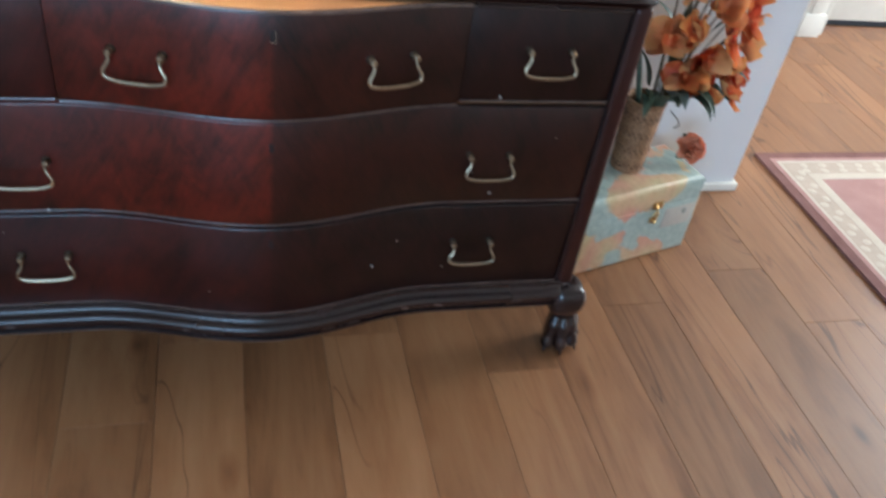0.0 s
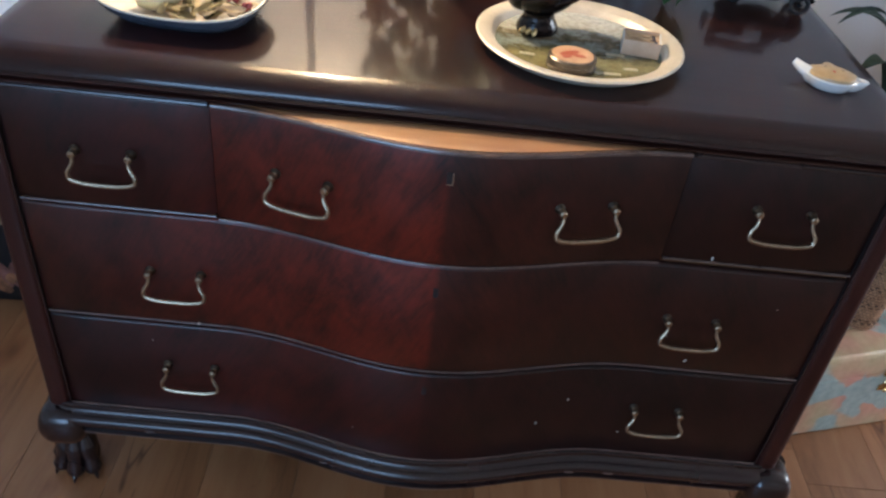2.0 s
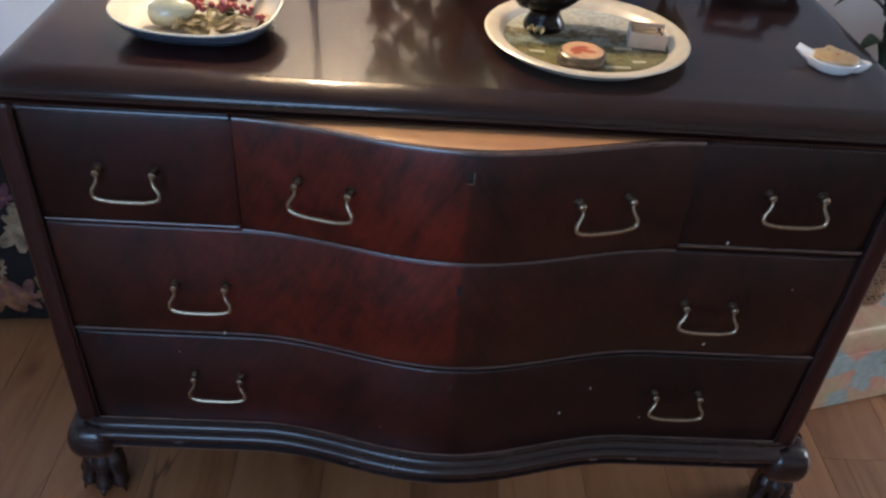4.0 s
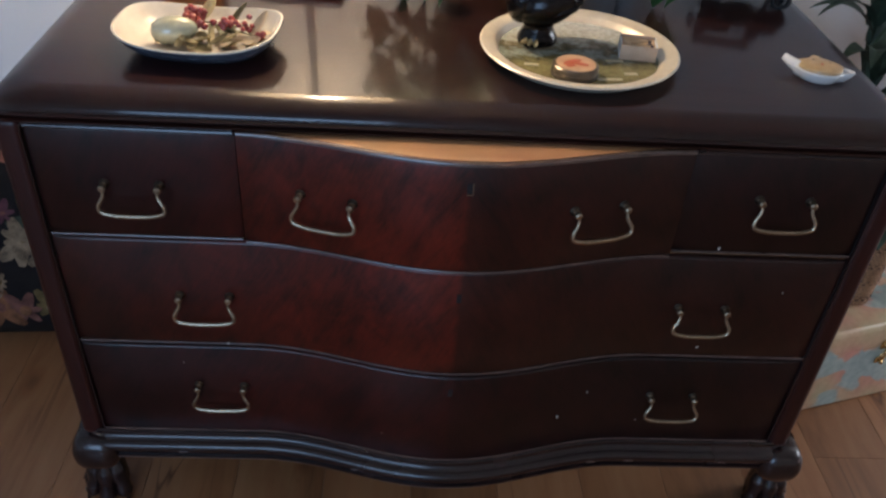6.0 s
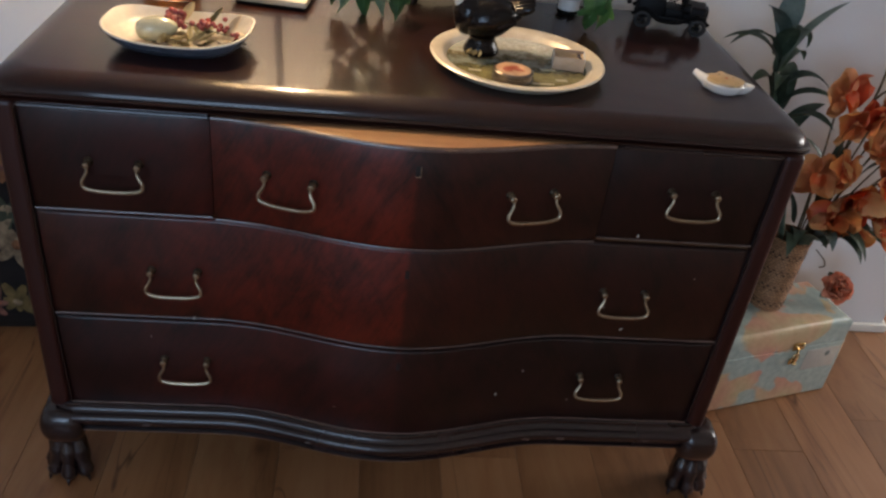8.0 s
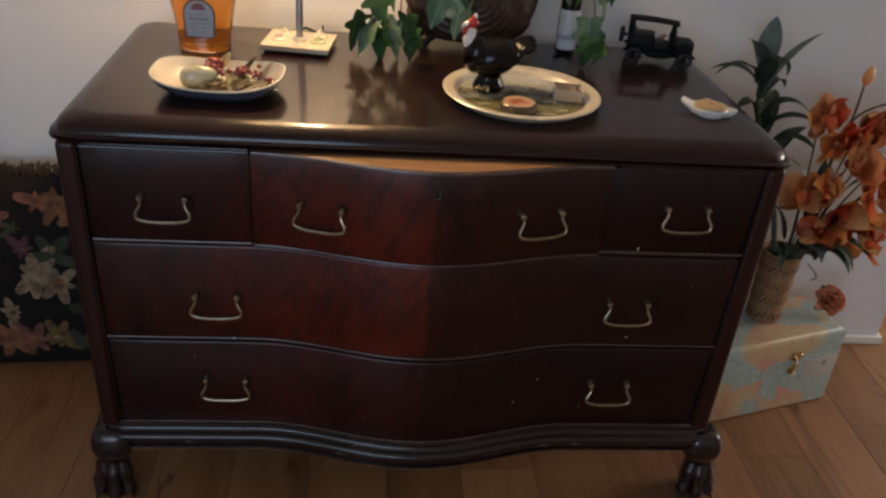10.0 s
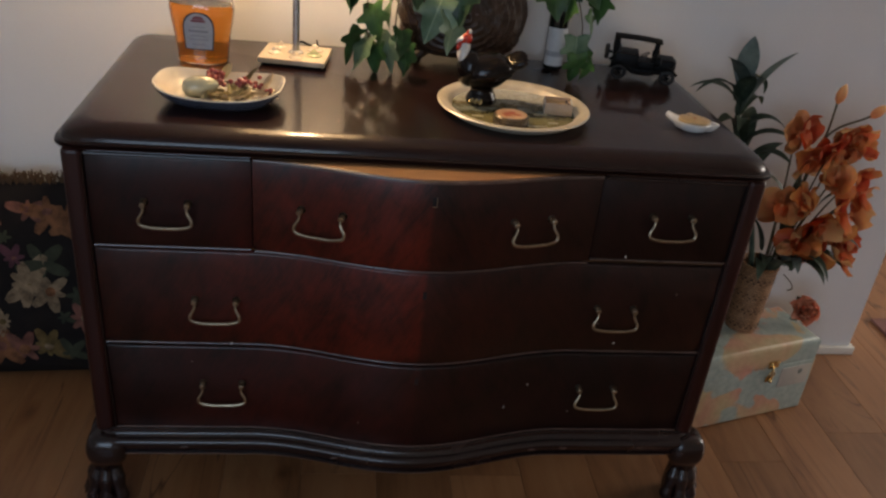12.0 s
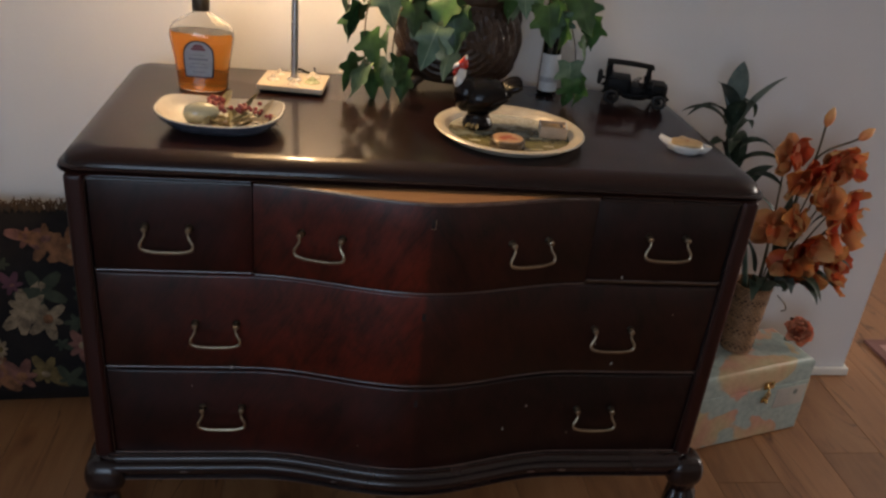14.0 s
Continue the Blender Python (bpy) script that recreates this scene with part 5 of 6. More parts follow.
# vines: the way of each one, and the size of its leaves
VINES = [
    ([(-0.05, 0.0, 0.17), (-0.12, -0.04, 0.24), (-0.185, -0.08, 0.20), (-0.20, -0.10, 0.12), (-0.19, -0.105, 0.04), (-0.165, -0.11, 0.022)], 1.10),
    ([(-0.04, -0.02, 0.17), (-0.09, -0.08, 0.23), (-0.135, -0.12, 0.17), (-0.145, -0.125, 0.08), (-0.13, -0.125, 0.028)], 1.0),
    ([(0.0, -0.02, 0.17), (-0.03, -0.09, 0.22), (-0.045, -0.115, 0.17), (-0.05, -0.118, 0.12)], 1.1),
    ([(-0.07, 0.0, 0.17), (-0.15, -0.02, 0.27), (-0.215, -0.06, 0.235), (-0.235, -0.07, 0.16)], 0.95),
    ([(0.06, 0.0, 0.17), (0.13, -0.04, 0.24), (0.19, -0.08, 0.21), (0.225, -0.10, 0.13), (0.232, -0.105, 0.06), (0.236, -0.12, 0.022)], 0.9),
    ([(0.05, -0.02, 0.17), (0.11, -0.07, 0.24), (0.16, -0.09, 0.215), (0.185, -0.10, 0.175)], 1.1),
    ([(0.03, -0.02, 0.17), (0.05, -0.07, 0.25), (0.075, -0.09, 0.24)], 0.9),
    ([(0.07, 0.01, 0.17), (0.16, 0.0, 0.27), (0.225, -0.05, 0.235), (0.25, -0.07, 0.175)], 1.1),
    ([(0.0, 0.0, 0.17), (0.0, -0.05, 0.28), (0.02, -0.10, 0.27)], 1.1),
    ([(-0.03, 0.0, 0.17), (-0.06, -0.03, 0.30), (-0.10, -0.07, 0.28)], 1.0),
]
for way, size in VINES:
    pts = arc(way, 7)
    bm = bmesh.new()
    tube(bm, pts, 0.0014, 6)
    part("vine", bm, STEM, ivy, "thin brown vine")
    step = 4
    for k in range(step, len(pts), step):
        p = pts[k]
        side = 1 if (k // step) % 2 else -1
        out = Vector((p.x * 0.4, -0.06, 0)).normalized()
        spot = p + Vector((side * 0.012, -0.006, -0.002))
        droop = rng.uniform(48, 84)
        s = size * rng.uniform(0.78, 1.15)
        spot.z = max(spot.z, 0.070 * s * math.sin(radians(droop)) + 0.004)
        ivy_leaf(spot, droop, math.degrees(math.atan2(out.y, out.x)) + side * rng.uniform(15, 55), s, rng.random() < 0.14, rng.uniform(-35, 35))
for k in range(26):
    a = rng.uniform(0, 360)
    r = rng.uniform(0.02, 0.12)
    ivy_leaf(Vector((r * 1.2 * math.cos(radians(a)), r * 0.6 * math.sin(radians(a)), rng.uniform(0.225, 0.31))), rng.uniform(-30, 22), a + rng.uniform(-40, 40), rng.uniform(0.8, 1.2), rng.random() < 0.25, rng.uniform(-30, 30))

# ---- the map-papered chest and what stands on it ----
MAP = map_paper()
CHEST_AT = pose(1.086, 0.416, 0.0, 0, 0, 16.2)
chest = thing("storage_chest", "small chest papered with a faded map, brass clasp", "chest", CHEST_AT)
CH_W, CH_D, CH_H = 0.40, 0.165, 0.222
bm = bmesh.new()
box(bm, (-CH_W, 0.0, 0.002), (0.0, CH_D, 0.158), 0.004, 3)
part("box", bm, MAP, chest, "map-papered box")
bm = bmesh.new()
loops = []
for z, inset in ((0.1588, 0.001), (0.1600, 0.0), (0.202, 0.0), (0.210, 0.0015), (0.216, 0.005), (0.220, 0.010), (CH_H, 0.018)):
    loops.append([bm.verts.new(v) for v in ((-CH_W + inset, inset, z), (-inset, inset, z), (-inset, CH_D - inset, z), (-CH_W + inset, CH_D - inset, z))])
for p, q in zip(loops, loops[1:]):
    for k in range(4):
        bm.faces.new((p[k], p[(k + 1) % 4], q[(k + 1) % 4], q[k]))
bm.faces.new(loops[0][::-1]), bm.faces.new(loops[-1])
bmesh.ops.bevel(bm, geom=[e for e in bm.edges if abs(e.verts[0].co.z - e.verts[1].co.z) > 0.03], offset=0.006, segments=2, affect="EDGES")
part("lid", bm, MAP, chest, "map-papered lid with rounded edges")
bm = bmesh.new()
box(bm, (-0.108, -0.0018, 0.086), (-0.012, -0.0003, 0.146), 0.0004)
part("pasted_label", bm, plain("old_paper", (0.42, 0.38, 0.31), (0.52, 0.47, 0.39), 0.6, scale=40), chest, "faded cream pasted paper")
bm = bmesh.new()
ball(bm, (-0.044, -0.0020, 0.128), (0.0075, 0.0006, 0.0085), 12, 6)
part("ink_stamp", bm, plain("grey_stamp", (0.16, 0.17, 0.15), (0.24, 0.25, 0.21), 0.6, scale=60), chest, "round grey stamp mark")
clasp = bmesh.new()
box(clasp, (-0.143, -0.0045, 0.164), (-0.119, -0.0012, 0.182), 0.001)
ball(clasp, (-0.138, -0.0055, 0.176), 0.003, 10, 7)
ball(clasp, (-0.124, -0.0055, 0.178), 0.003, 10, 7)
tube(clasp, arc([(-0.131, -0.005, 0.168), (-0.135, -0.009, 0.158), (-0.134, -0.009, 0.146), (-0.129, -0.007, 0.138)], 4), 0.0022, 8)
tube(clasp, [(-0.134 + 0.007 * math.cos(a), -0.008, 0.150 + 0.009 * math.sin(a)) for a in [2 * math.pi * k / 14 for k in range(15)]], 0.0014, 6)
box(clasp, (-0.141, -0.004, 0.128), (-0.123, -0.0012, 0.142), 0.001)
ball(clasp, (-0.131, -0.0065, 0.131), 0.0042, 10, 7)
bmesh.ops.transform(clasp, matrix=Matrix.Translation((-0.147, -0.001, 0.150)) @ Matrix.Diagonal((1.35, 1.2, 1.15, 1)) @ Matrix.Translation((0.131, 0, -0.157)), verts=clasp.verts)
part("clasp", clasp, plain("bright_brass", (0.5, 0.36, 0.16), (0.72, 0.56, 0.3), 0.2, 1.0, 120), chest, "bright brass clasp")

LID_Z = CH_H + 0.0005
VASE = (0.881, 0.464)
vase = thing("wicker_vase", "tall brown woven wicker vase", "vase", pose(*VASE, LID_Z) @ Matrix.Diagonal((0.93, 0.93, 1.0, 1)))
bm = bmesh.new()
prof = [(0.036, 0.0), (0.041, 0.001)]
for k in range(60):
    z = 0.003 + 0.003 * k
    prof.append((0.0415 + 0.0065 * k / 59 + (0.0011 if k % 2 else 0.0), z))
prof += [(0.0505, 0.182), (0.0505, 0.188), (0.047, 0.189), (0.044, 0.180), (0.040, 0.10)]
lathe(bm, prof, 40)
part("weave", bm, wicker(), vase)
# dark dots laid on the closed weave, the shade of its openings as colour
HOLE_SHADE = plain("weave_hole_shade", (0.02, 0.01, 0.005), (0.05, 0.025, 0.012), 0.9)
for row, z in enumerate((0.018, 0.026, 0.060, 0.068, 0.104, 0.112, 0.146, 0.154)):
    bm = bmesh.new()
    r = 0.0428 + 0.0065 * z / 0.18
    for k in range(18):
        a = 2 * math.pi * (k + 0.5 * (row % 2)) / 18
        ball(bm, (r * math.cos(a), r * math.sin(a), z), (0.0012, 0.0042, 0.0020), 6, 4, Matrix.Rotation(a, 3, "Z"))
    part("weave_shade_row", bm, HOLE_SHADE, vase, "row of dark dots for the shade in the weave's gaps")

ORANGE = [petal_material("petal_orange", (0.80, 0.15, 0.035), (0.94, 0.50, 0.13)), petal_material("petal_rust", (0.68, 0.065, 0.025), (0.88, 0.26, 0.06)), petal_material("petal_peach", (0.84, 0.28, 0.09), (0.94, 0.60, 0.24))]
LEAF = leaf_material("long_leaf", (0.034, 0.060, 0.040), (0.130, 0.175, 0.115), (0.12, 0.17, 0.10))
LEAF_BLUE = leaf_material("long_leaf_grey", (0.08, 0.12, 0.105), (0.22, 0.27, 0.235), (0.14, 0.2, 0.17))


def petal_mesh(length, width, cup, curl, mat, point=0.75, name="petal"):
    grid = []
    for i in range(8):
        u = i / 7
        w = width * math.sin(math.pi * (0.07 + 0.86 * u ** point)) ** 0.62
        grid.append([(length * u, w * (j / 3 - 1), cup * (j / 3 - 1) ** 2 * width + curl * length * u * u + 0.0015 * math.sin(9 * u + 2.1 * j)) for j in range(7)])
    bm = bmesh.new()
    sheet(bm, grid, 0.0006)
    o = part(name, bm, mat)
    me = o.data
    bpy.data.objects.remove(o)
    return me


WIDE = [petal_mesh(0.046, 0.030, 0.40, -0.25 + 0.3 * k, ORANGE[k]) for k in range(3)]
SLIM = [petal_mesh(0.042, 0.019, 0.4, -0.2 + 0.2 * k, ORANGE[(k + 1) % 3]) for k in range(3)]
LIPS = [petal_mesh(0.026, 0.013, 1.0, -0.5, ORANGE[2]), petal_mesh(0.026, 0.013, 1.0, -0.5, ORANGE[0])]
bouquet = thing("orchid_bouquet", "artificial orange orchids with green leaves in the wicker vase", "flowers", pose(VASE[0] + 0.011, VASE[1], LID_Z))


def orchid(at, yaw, tilt, size, warm):
    """Three slim sepals, two broad petals and a cupped lip round one heart."""
    bm = bmesh.new()
    ball(bm, (0, 0, 0), (0.006, 0.005, 0.006), 10, 7)
    heart = part("flower", bm, ORANGE[2], bouquet, "open orange orchid flower", place=Matrix.Translation(at) @ pose(0, 0, 0, 0, 0, yaw) @ pose(0, 0, 0, tilt) @ Matrix.Diagonal((size, size, size, 1)))
    for a, kind in ((90, SLIM), (215, SLIM), (325, SLIM), (160, WIDE), (20, WIDE)):
        m = pose(0, 0, 0, 90) @ pose(0, 0, 0, 0, 0, a + rng.uniform(-9, 9)) @ pose(0, 0, 0, rng.uniform(-25, 25), rng.uniform(-38, 14)) @ Matrix.Translation((0.004, 0, 0))
        set_part("petal", kind[(warm + rng.choice((0, 0, 1))) % 3], heart, m)
    set_part("lip", LIPS[warm % 2], heart, pose(0, -0.004, 0, 90) @ pose(0, 0, 0, 0, 0, 270) @ pose(0, 0, 0, 0, -40))


# flowers: where each one opens, over the vase's foot
FLOWERS = [(-0.03, -0.02, 0.525, -20, 1), (0.045, -0.05, 0.505, 10, 0), (0.115, -0.03, 0.500, 30, 0), (0.065, -0.06, 0.43, 10, 2), (0.155, -0.03, 0.39, 45, 2), (0.0, -0.07, 0.385, -15, 0),
           (0.095, -0.065, 0.36, 20, 2), (0.02, -0.07, 0.275, -10, 1), (0.155, -0.04, 0.275, 40, 0), (0.165, -0.02, 0.335, 50, 1), (0.075, -0.065, 0.255, 10, 0), (-0.035, -0.05, 0.36, -30, 1),
           (0.01, -0.03, 0.475, -10, 0), (0.085, -0.04, 0.545, 20, 2), (0.13, -0.045, 0.445, 35, 2), (0.045, -0.075, 0.335, 0, 1), (0.15, -0.05, 0.235, 35, 2), (0.105, -0.05, 0.305, 25, 0)]
for x, y, z, yaw, warm in FLOWERS:
    orchid((x, y, z), yaw + rng.uniform(-45, 45), rng.uniform(-48, 35), rng.uniform(0.95, 1.25), warm)
    bm = bmesh.new()
    s = x * 0.35
    tube(bm, arc([(0.012 * math.copysign(1, x), -0.004, 0.10), (s * 0.6, y * 0.3, 0.20), (s + x * 0.25, y * 0.6, (z + 0.19) / 2 + 0.02), (x, y + 0.010, z - 0.004)], 5), 0.0021, 6)
    part("stem", bm, STEM, bouquet)
for x, y, z, turn in ((0.040, -0.015, 0.60, 10), (0.125, -0.02, 0.575, 55)):
    bm = bmesh.new()
    lathe(bm, [(0.003, 0.0), (0.009, 0.009), (0.0115, 0.02), (0.009, 0.033), (0.002, 0.045)], 14)
    part("bud", bm, ORANGE[2], bouquet, "closed peach bud", place=pose(x, y, z, 0, turn, 10))
    bm = bmesh.new()
    tube(bm, arc([(0.01, 0, 0.10), (0.02, -0.01, 0.35), (0.035, -0.02, 0.52), (x, y, z + 0.002)], 6), 0.0026, 6)
    part("stem", bm, STEM, bouquet)


def blade(length, width, droop, mat, fold=0.35):
    """A long pointed leaf that rises and bends over."""
    grid = []
    x, z, a = 0.0, 0.0, radians(78)
    for i in range(13):
        u = i / 12
        w = width * max(0.02, math.sin(math.pi * (0.10 + 0.90 * u) ** 0.8) ** 0.8)
        grid.append([(x - math.sin(a) * fold * abs(j / 2 - 1) * w * 0.0, w * (j / 2 - 1), z + fold * abs(j / 2 - 1) * w) for j in range(5)])
        x, z, a = x + math.cos(a) * length / 12, z + math.sin(a) * length / 12, a - radians(droop) / 12
    bm = bmesh.new()
    sheet(bm, grid, 0.0007)
    return bm


for x, y, z, yaw, length, droop, mat in ((0.05, -0.03, 0.20, -60, 0.14, 110, LEAF), (-0.02, -0.03, 0.19, 240, 0.12, 120, LEAF), (0.03, -0.02, 0.19, -20, 0.15, 120, LEAF), (0.0, -0.04, 0.18, -95, 0.12, 100, LEAF), (0.06, 0.0, 0.22, 20, 0.12, 90, LEAF), (0.02, -0.02, 0.28, 200, 0.13, 60, LEAF), (0.07, -0.02, 0.34, -40, 0.11, 70, LEAF), (0.0, -0.02, 0.33, 150, 0.12, 60, LEAF), (0.03, -0.04, 0.20, -75, 0.17, 140, LEAF),
                                      (0.03, 0.01, 0.26, 60, 0.16, 50, LEAF), (-0.02, 0.0, 0.22, 180, 0.16, 60, LEAF), (0.09, -0.03, 0.24, -30, 0.13, 130, LEAF), (0.045, -0.045, 0.19, -70, 0.13, 150, LEAF), (0.07, -0.03, 0.185, -35, 0.15, 150, LEAF), (-0.03, -0.035, 0.185, -120, 0.12, 150, LEAF), (0.02, -0.05, 0.205, -100, 0.11, 130, LEAF_BLUE), (0.08, -0.01, 0.20, -10, 0.14, 130, LEAF_BLUE)):
    part("leaf", blade(length, 0.017, droop, mat), mat, bouquet, place=pose(x, y, z, 0, 0, yaw))
bm = bmesh.new()
tube(bm, arc([(0.030, -0.045, 0.18), (0.046, -0.060, 0.165), (0.052, -0.062, 0.150), (0.042, -0.060, 0.144)], 5), 0.0016, 6)
part("tendril", bm, STEM, bouquet)

# leafy cane behind the dresser's corner, in the same vase
cane = thing("leafy_cane", "artificial green cane with long strap leaves in the vase", "plant", pose(VASE[0] + 0.020, VASE[1], LID_Z - 0.008) @ Matrix.Diagonal((0.98, 1.0, 0.965, 1)))
bm = bmesh.new()
pts = arc([(-0.014, 0.014, 0.10), (-0.06, 0.025, 0.30), (-0.130, 0.035, 0.46), (-0.165, 0.040, 0.57), (-0.178, 0.040, 0.66)], 6)
tube(bm, pts, [0.007 - 0.0022 * k / len(pts) for k in range(len(pts))], 10)
part("stalk", bm, LEAF, cane, "green jointed stalk")
for z, yaw, length, droop, width, mat in ((0.648, 60, 0.108, 5, 0.0239, LEAF_BLUE), (0.628, 200, 0.108, 60, 0.0269, LEAF_BLUE), (0.628, 10, 0.108, 190, 0.0164, LEAF), (0.578, -15, 0.189, 38, 0.0255, LEAF_BLUE), (0.568, 170, 0.162, 120, 0.0194, LEAF), (0.588, 195, 0.173, 130, 0.0134, LEAF), (0.578, 30, 0.119, 150, 0.0179, LEAF), (0.528, -10, 0.140, 140, 0.0194, LEAF),
                                       (0.508, 215, 0.173, 110, 0.0224, LEAF), (0.478, -30, 0.151, 120, 0.0209, LEAF), (0.448, 200, 0.162, 100, 0.0224, LEAF), (0.428, -60, 0.151, 110, 0.0239, LEAF), (0.388, 180, 0.151, 90, 0.0224, LEAF), (0.528, 240, 0.151, 120, 0.0179, LEAF), (0.608, 260, 0.097, 50, 0.0224, LEAF), (0.488, 60, 0.140, 80, 0.0209, LEAF), (0.408, 20, 0.140, 80, 0.0224, LEAF)):
    near = min(pts, key=lambda p: abs(p.z - z))
    part("leaf", blade(length, width, droop, mat), mat, cane, "grey-green strap leaf" if mat is LEAF_BLUE else "", place=Matrix.Translation(near) @ pose(0, 0, 0, 0, 0, yaw))

# single rose lying on the lid
rose = thing("rose", "orange fabric rose with green leaves on the chest lid", "flower", pose(1.056, 0.484, LID_Z + 0.036, 48, 0, -8) @ Matrix.Diagonal((1.15, 1.15, 1.15, 1)))
ROSE = [petal_material("rose_petal", (0.92, 0.32, 0.16), (0.96, 0.58, 0.36))]
for ring, (count, r, lean) in enumerate(((3, 0.004, 12), (4, 0.008, 26), (5, 0.012, 45), (6, 0.015, 64))):
    me = petal_mesh(0.019 + 0.003 * ring, 0.015 + 0.003 * ring, 0.55, -0.12 * ring, ROSE[0], 0.6, "rose_petal")
    for k in range(count):
        a = 360 * k / count + 31 * ring
        set_part("petal", me, rose, pose(0, 0, -0.004) @ pose(0, 0, 0, 0, 0, a) @ Matrix.Translation((r * 0.4, 0, 0)) @ pose(0, 0, 0, 0, lean - 90, 0))
bm = bmesh.new()
ball(bm, (0, 0, -0.006), (0.009, 0.009, 0.008), 12, 8)
tube(bm, arc([(0, 0, -0.008), (0.004, 0.004, -0.022), (-0.01, 0.012, -0.030)], 4), 0.0022, 6)
part("calyx", bm, LEAF, rose)
for a in (70, 110, 215):
    part("leaf", blade(0.038, 0.012, 60, LEAF), LEAF, rose, place=pose(0, 0, -0.010, 0, 0, a) @ pose(0, 0, 0, 0, 50))

# ---- floral tapestry cushion on the floor ----
TAPESTRY = plain("black_tapestry", (0.006, 0.005, 0.006), (0.020, 0.016, 0.014), 0.9, scale=20, bump=0.5, dist=0.002, spec=0.15, fine=30)
THREADS = {k: plain("thread_" + k, a, b, 0.9, scale=45, bump=0.5, spec=0.15, fine=9) for k, a, b in (
    ("cream", (0.045, 0.032, 0.02), (0.36, 0.25, 0.15)), ("pink", (0.040, 0.018, 0.014), (0.27, 0.115, 0.085)), ("orange", (0.045, 0.02, 0.010), (0.30, 0.13, 0.06)),
    ("gold", (0.04, 0.026, 0.010), (0.19, 0.13, 0.05)), ("sage", (0.022, 0.027, 0.017), (0.06, 0.065, 0.04)), ("mauve", (0.06, 0.022, 0.03), (0.12, 0.05, 0.06)))}
CUSHION_AT = pose(-0.880, 0.520, 0.0, -8, 0, 4)
cushion = thing("floor_cushion", "large black floral tapestry cushion leaning on the wall", "cushion", CUSHION_AT)
C_W, C_H = 0.62, 0.485


def puff(x, z):
    """How far the cushion's face stands out at a place on it."""
    u, v = min(1.0, abs(x) / (C_W / 2)), min(1.0, abs(z - C_H / 2) / (C_H / 2))
    return -0.052 * ((1 - u ** 4) * (1 - v ** 5)) ** 0.6


bm = bmesh.new()
xs, zs = [C_W * (k / 28 - 0.5) for k in range(29)], [C_H * k / 22 for k in range(23)]
grid = [[(x, puff(x, z) + 0.0018 * math.sin(31 * x + 17 * z), z) for x in xs] for z in zs]
sheet(bm, grid)
sheet(bm, [[(x, -0.6 * puff(x, z) + 0.004, z) for x in xs] for z in zs])
part("cover", bm, TAPESTRY, cushion, "black tapestry cover")
bm = bmesh.new()
tube(bm, [(-C_W / 2, 0, 0.010), (C_W / 2, 0, 0.010)], 0.010, 10)
tube(bm, [(-C_W / 2, 0, 0.010), (-C_W / 2, 0, C_H)], 0.007, 10)
tube(bm, [(C_W / 2, 0, 0.010), (C_W / 2, 0, C_H)], 0.007, 10)
part("piping", bm, TAPESTRY, cushion, "dark piping")
bm = bmesh.new()
for k in range(520):
    x = C_W * (rng.random() - 0.5)
    y = rng.uniform(-0.012, 0.014)
    top = rng.uniform(0.012, 0.026)
    tube(bm, [(x, y * 0.5, C_H - 0.006), (x + rng.uniform(-0.004, 0.004), y, C_H + top * 0.5), (x + rng.uniform(-0.010, 0.010), y * 1.4, C_H + top)], [0.0022, 0.002, 0.0012], 4)
part("fringe", bm, plain("fringe_wool", (0.05, 0.026, 0.012), (0.12, 0.066, 0.03), 0.9, scale=50), cushion, "brown woollen fringe")


def woven_flower(x, z, r, petals, thread, heart, spin=0.0, ragged=0.28):
    """A flower woven into the cover: petals and heart a thread's thickness proud of it."""
    bm = bmesh.new()
    for k in range(petals):
        a, reach = 2 * math.pi * k / petals + spin, r * rng.uniform(1 - ragged, 1 + ragged)
        rows = []
        for i in range(5):
            u = i / 4
            w = reach * 0.24 * (math.sin(math.pi * (0.12 + 0.80 * u)) ** 0.6)
            row = []
            for j in (-1, 0, 1):
                px, pz = x + math.cos(a) * reach * u - math.sin(a) * w * j, z + math.sin(a) * reach * u + math.cos(a) * w * j
                row.append((px, puff(px, pz) + 0.0018 * math.sin(31 * px + 17 * pz) - 0.0014 - 0.0003 * (k % 3), pz))
            rows.append(row)
        sheet(bm, rows)
    ob = part("woven_flower", bm, THREADS[thread], cushion, thread + " woven flower")
    if heart:
        bm = bmesh.new()
        ball(bm, (x, puff(x, z) - 0.0012, z), (r * 0.26, 0.0024, r * 0.26), 12, 6)
        part("heart", bm, THREADS[heart], ob)


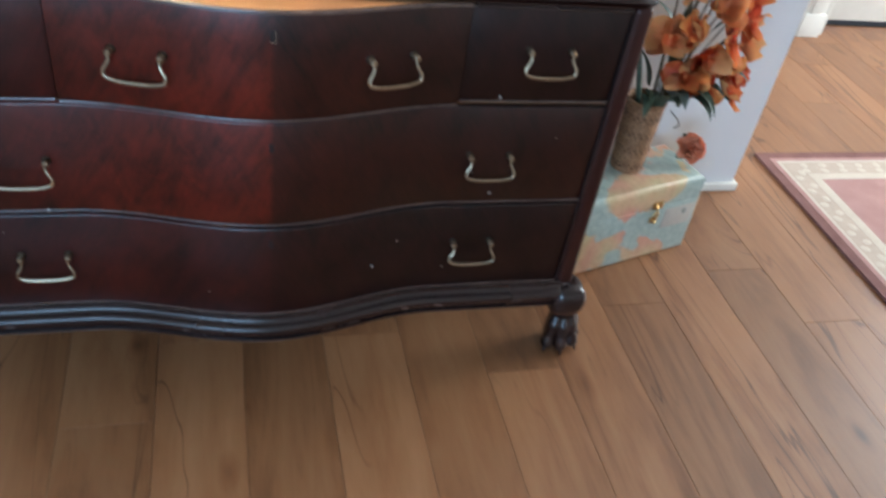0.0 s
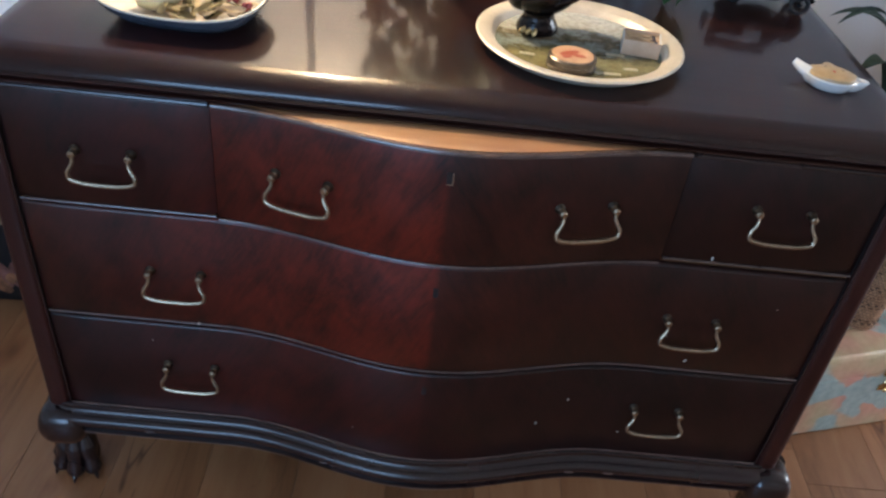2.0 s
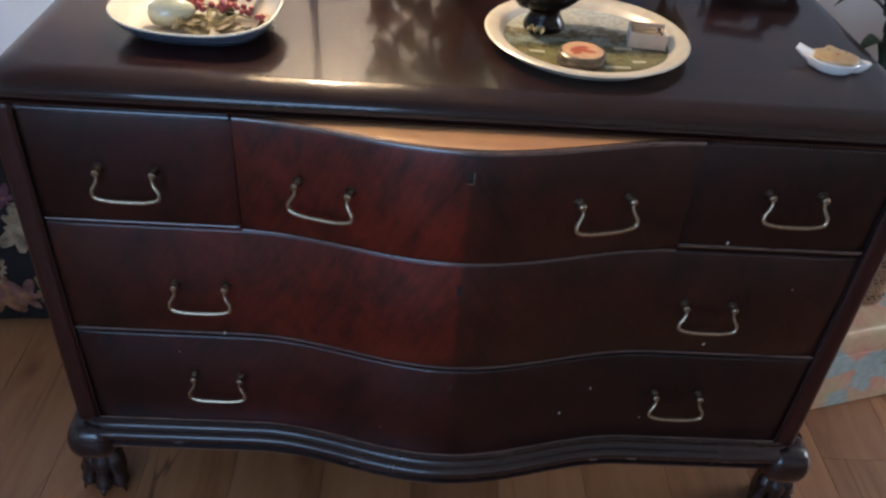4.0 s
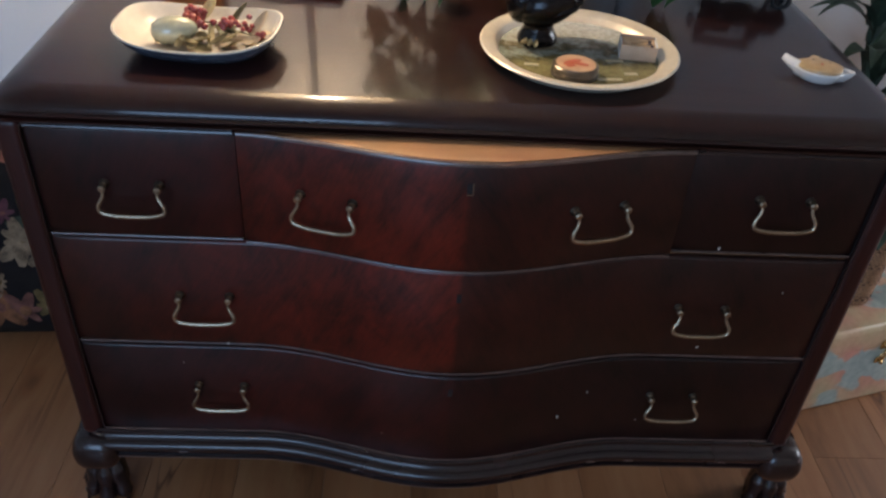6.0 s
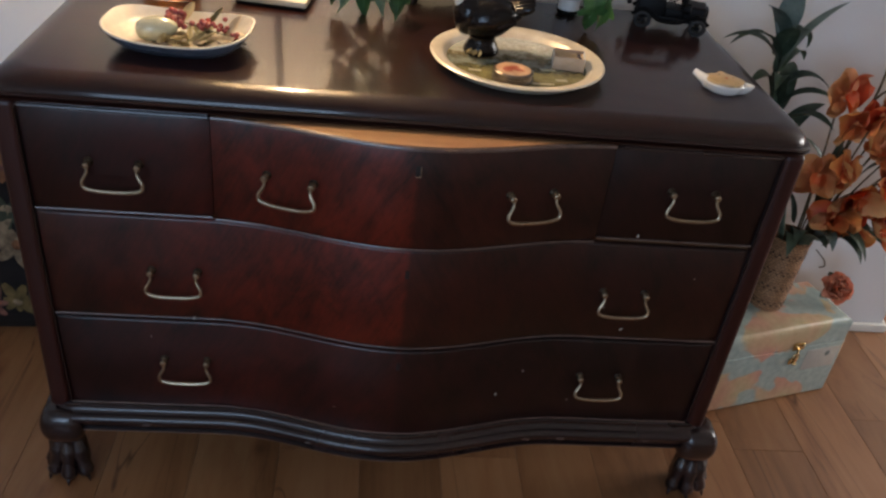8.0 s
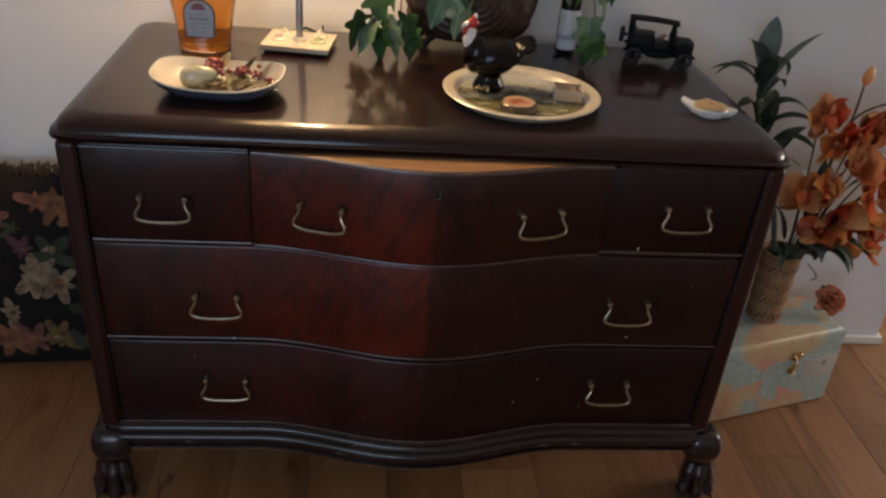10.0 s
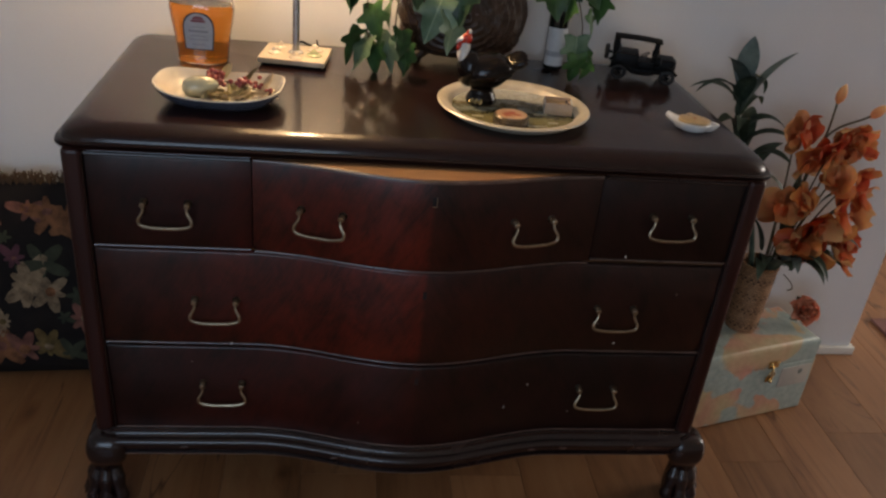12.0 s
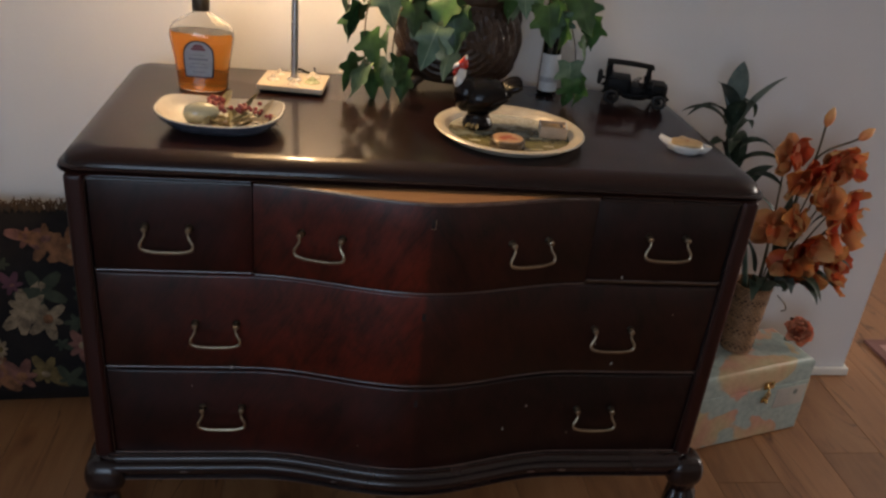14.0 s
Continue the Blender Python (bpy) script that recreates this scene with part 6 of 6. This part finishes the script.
for x, z, r, petals, thread, heart in ((0.030, 0.255, 0.058, 9, "cream", "gold"), (0.075, 0.235, 0.048, 6, "cream", "orange"), (0.065, 0.305, 0.045, 5, "sage", ""), (0.005, 0.320, 0.032, 6, "mauve", "pink"), (0.085, 0.425, 0.050, 5, "orange", "pink"), (0.045, 0.432, 0.036, 5, "pink", ""), (0.135, 0.405, 0.050, 6, "orange", "cream"),
                                      (-0.055, 0.395, 0.030, 8, "pink", "mauve"), (-0.085, 0.430, 0.030, 5, "gold", ""), (0.060, 0.095, 0.044, 7, "gold", "cream"), (0.005, 0.085, 0.050, 6, "pink", "orange"), (-0.045, 0.095, 0.050, 6, "orange", "pink"), (-0.035, 0.160, 0.030, 7, "cream", "gold"), (0.145, 0.165, 0.034, 7, "pink", "cream"), (0.135, 0.225, 0.034, 5, "sage", ""), (0.110, 0.075, 0.032, 5, "sage", ""),
                                      (0.160, 0.300, 0.036, 6, "sage", ""), (-0.10, 0.30, 0.05, 8, "cream", "gold"), (-0.15, 0.20, 0.05, 6, "orange", "cream"), (-0.18, 0.38, 0.05, 7, "pink", "gold"), (-0.13, 0.09, 0.045, 6, "gold", "orange"), (-0.23, 0.28, 0.05, 7, "cream", "pink"), (-0.22, 0.12, 0.045, 6, "mauve", "cream"), (0.20, 0.42, 0.045, 6, "cream", "gold"), (0.21, 0.25, 0.045, 6, "pink", "cream"), (0.20, 0.10, 0.045, 6, "orange", "gold"), (0.10, 0.17, 0.024, 5, "sage", ""), (-0.01, 0.37, 0.022, 5, "sage", "")):
    woven_flower(x, z, r, petals, thread, heart, rng.uniform(0, 1), 0.42)

# ---- the rug in the hall ----
rug = thing("rug", "mauve rug with a cream figured border", "rug", pose(1.548, 0.842, 0.0, 0, 0, 0))
R_W, R_L = 1.30, 2.10
MAUVE = plain("rug_mauve", (0.36, 0.20, 0.18), (0.45, 0.27, 0.24), 0.95, scale=14, bump=0.6, dist=0.003, spec=0.1, fine=25)
MAUVE_DK = plain("rug_edge", (0.17, 0.085, 0.075), (0.25, 0.13, 0.115), 0.95, scale=14, bump=0.6, dist=0.003, spec=0.1, fine=25)
RUG_CREAM = plain("rug_cream", (0.52, 0.45, 0.36), (0.62, 0.55, 0.46), 0.95, scale=14, bump=0.6, dist=0.003, spec=0.1, fine=25)
RUG_TAN = plain("rug_tan", (0.44, 0.35, 0.28), (0.52, 0.43, 0.35), 0.95, scale=14, bump=0.6, dist=0.003, spec=0.1, fine=25)


def frame_band(bm, inset0, inset1, z0, z1):
    for a, b in (((inset0, -inset1), (R_W - inset0, -inset0)), ((inset0, -R_L + inset0), (R_W - inset0, -R_L + inset1)), ((inset0, -R_L + inset1), (inset1, -inset1)), ((R_W - inset1, -R_L + inset1), (R_W - inset0, -inset1))):
        box(bm, (*a, z0), (*b, z1))


for name, i0, i1, z1, mat, lab in (("edge_band", 0.0, 0.032, 0.009, MAUVE_DK, "dark mauve edge"), ("outer_band", 0.032, 0.048, 0.0095, MAUVE, ""), ("cream_line", 0.048, 0.058, 0.0097, RUG_CREAM, ""), ("border", 0.058, 0.120, 0.0094, RUG_TAN, "tan border"), ("cream_line", 0.120, 0.150, 0.0097, RUG_CREAM, "")):
    bm = bmesh.new()
    frame_band(bm, i0, i1, 0.0005, z1)
    part(name, bm, mat, rug, lab, smooth=False)
bm = bmesh.new()
box(bm, (0.150, -R_L + 0.150, 0.0005), (R_W - 0.150, -0.150, 0.0093))
part("field", bm, MAUVE, rug, "plain mauve field", smooth=False)
bm = bmesh.new()
ball(bm, (0, 0, 0), (0.015, 0.012, 0.0009), 8, 4)
figure = part("figure", bm, RUG_CREAM)
figure_mesh = figure.data
bpy.data.objects.remove(figure)
for k in range(1, 30):
    for j in (-1, 1):
        for cx, cy in ((0.089, -0.06 - 0.0675 * k), (0.06 + 0.0675 * k, -0.089)):
            if cx < R_W - 0.07 and cy > -R_L + 0.07:
                set_part("figure", figure_mesh, rug, pose(cx + 0.012 * j * (1 if cy < -0.09 else 0.3), cy + 0.014 * j, 0.0094, 0, 0, 46 * (k % 2) + 34 * j))

# ---- floor planks ----
PLANK_W, PLANK_L = 0.165, 1.21
bm = bmesh.new()
box(bm, (-PLANK_W / 2 + 0.0003, -PLANK_L / 2 + 0.0003, -0.0078), (PLANK_W / 2 - 0.0003, PLANK_L / 2 - 0.0003, 0.0), 0.0005, 1)
plank = part("plank", bm, PLANK, smooth=False)
plank_mesh = plank.data
bpy.data.objects.remove(plank)
offsets = random.Random(3)
for i in range(-15, 29):
    x = 0.0375 + PLANK_W * i
    shift = offsets.uniform(0, PLANK_L)
    for j in range(-3, 3):
        y = j * PLANK_L + shift
        back = WALL_Y + 0.02 if x + PLANK_W / 2 < END_X - 0.02 else 1.98
        lo, hi = max(y - PLANK_L / 2, -3.19), min(y + PLANK_L / 2, back)
        if hi - lo < 0.05:
            continue
        set_part("plank", plank_mesh, floor, pose(x, (lo + hi) / 2, 0.0) @ Matrix.Diagonal((1, (hi - lo) / PLANK_L, 1, 1)))
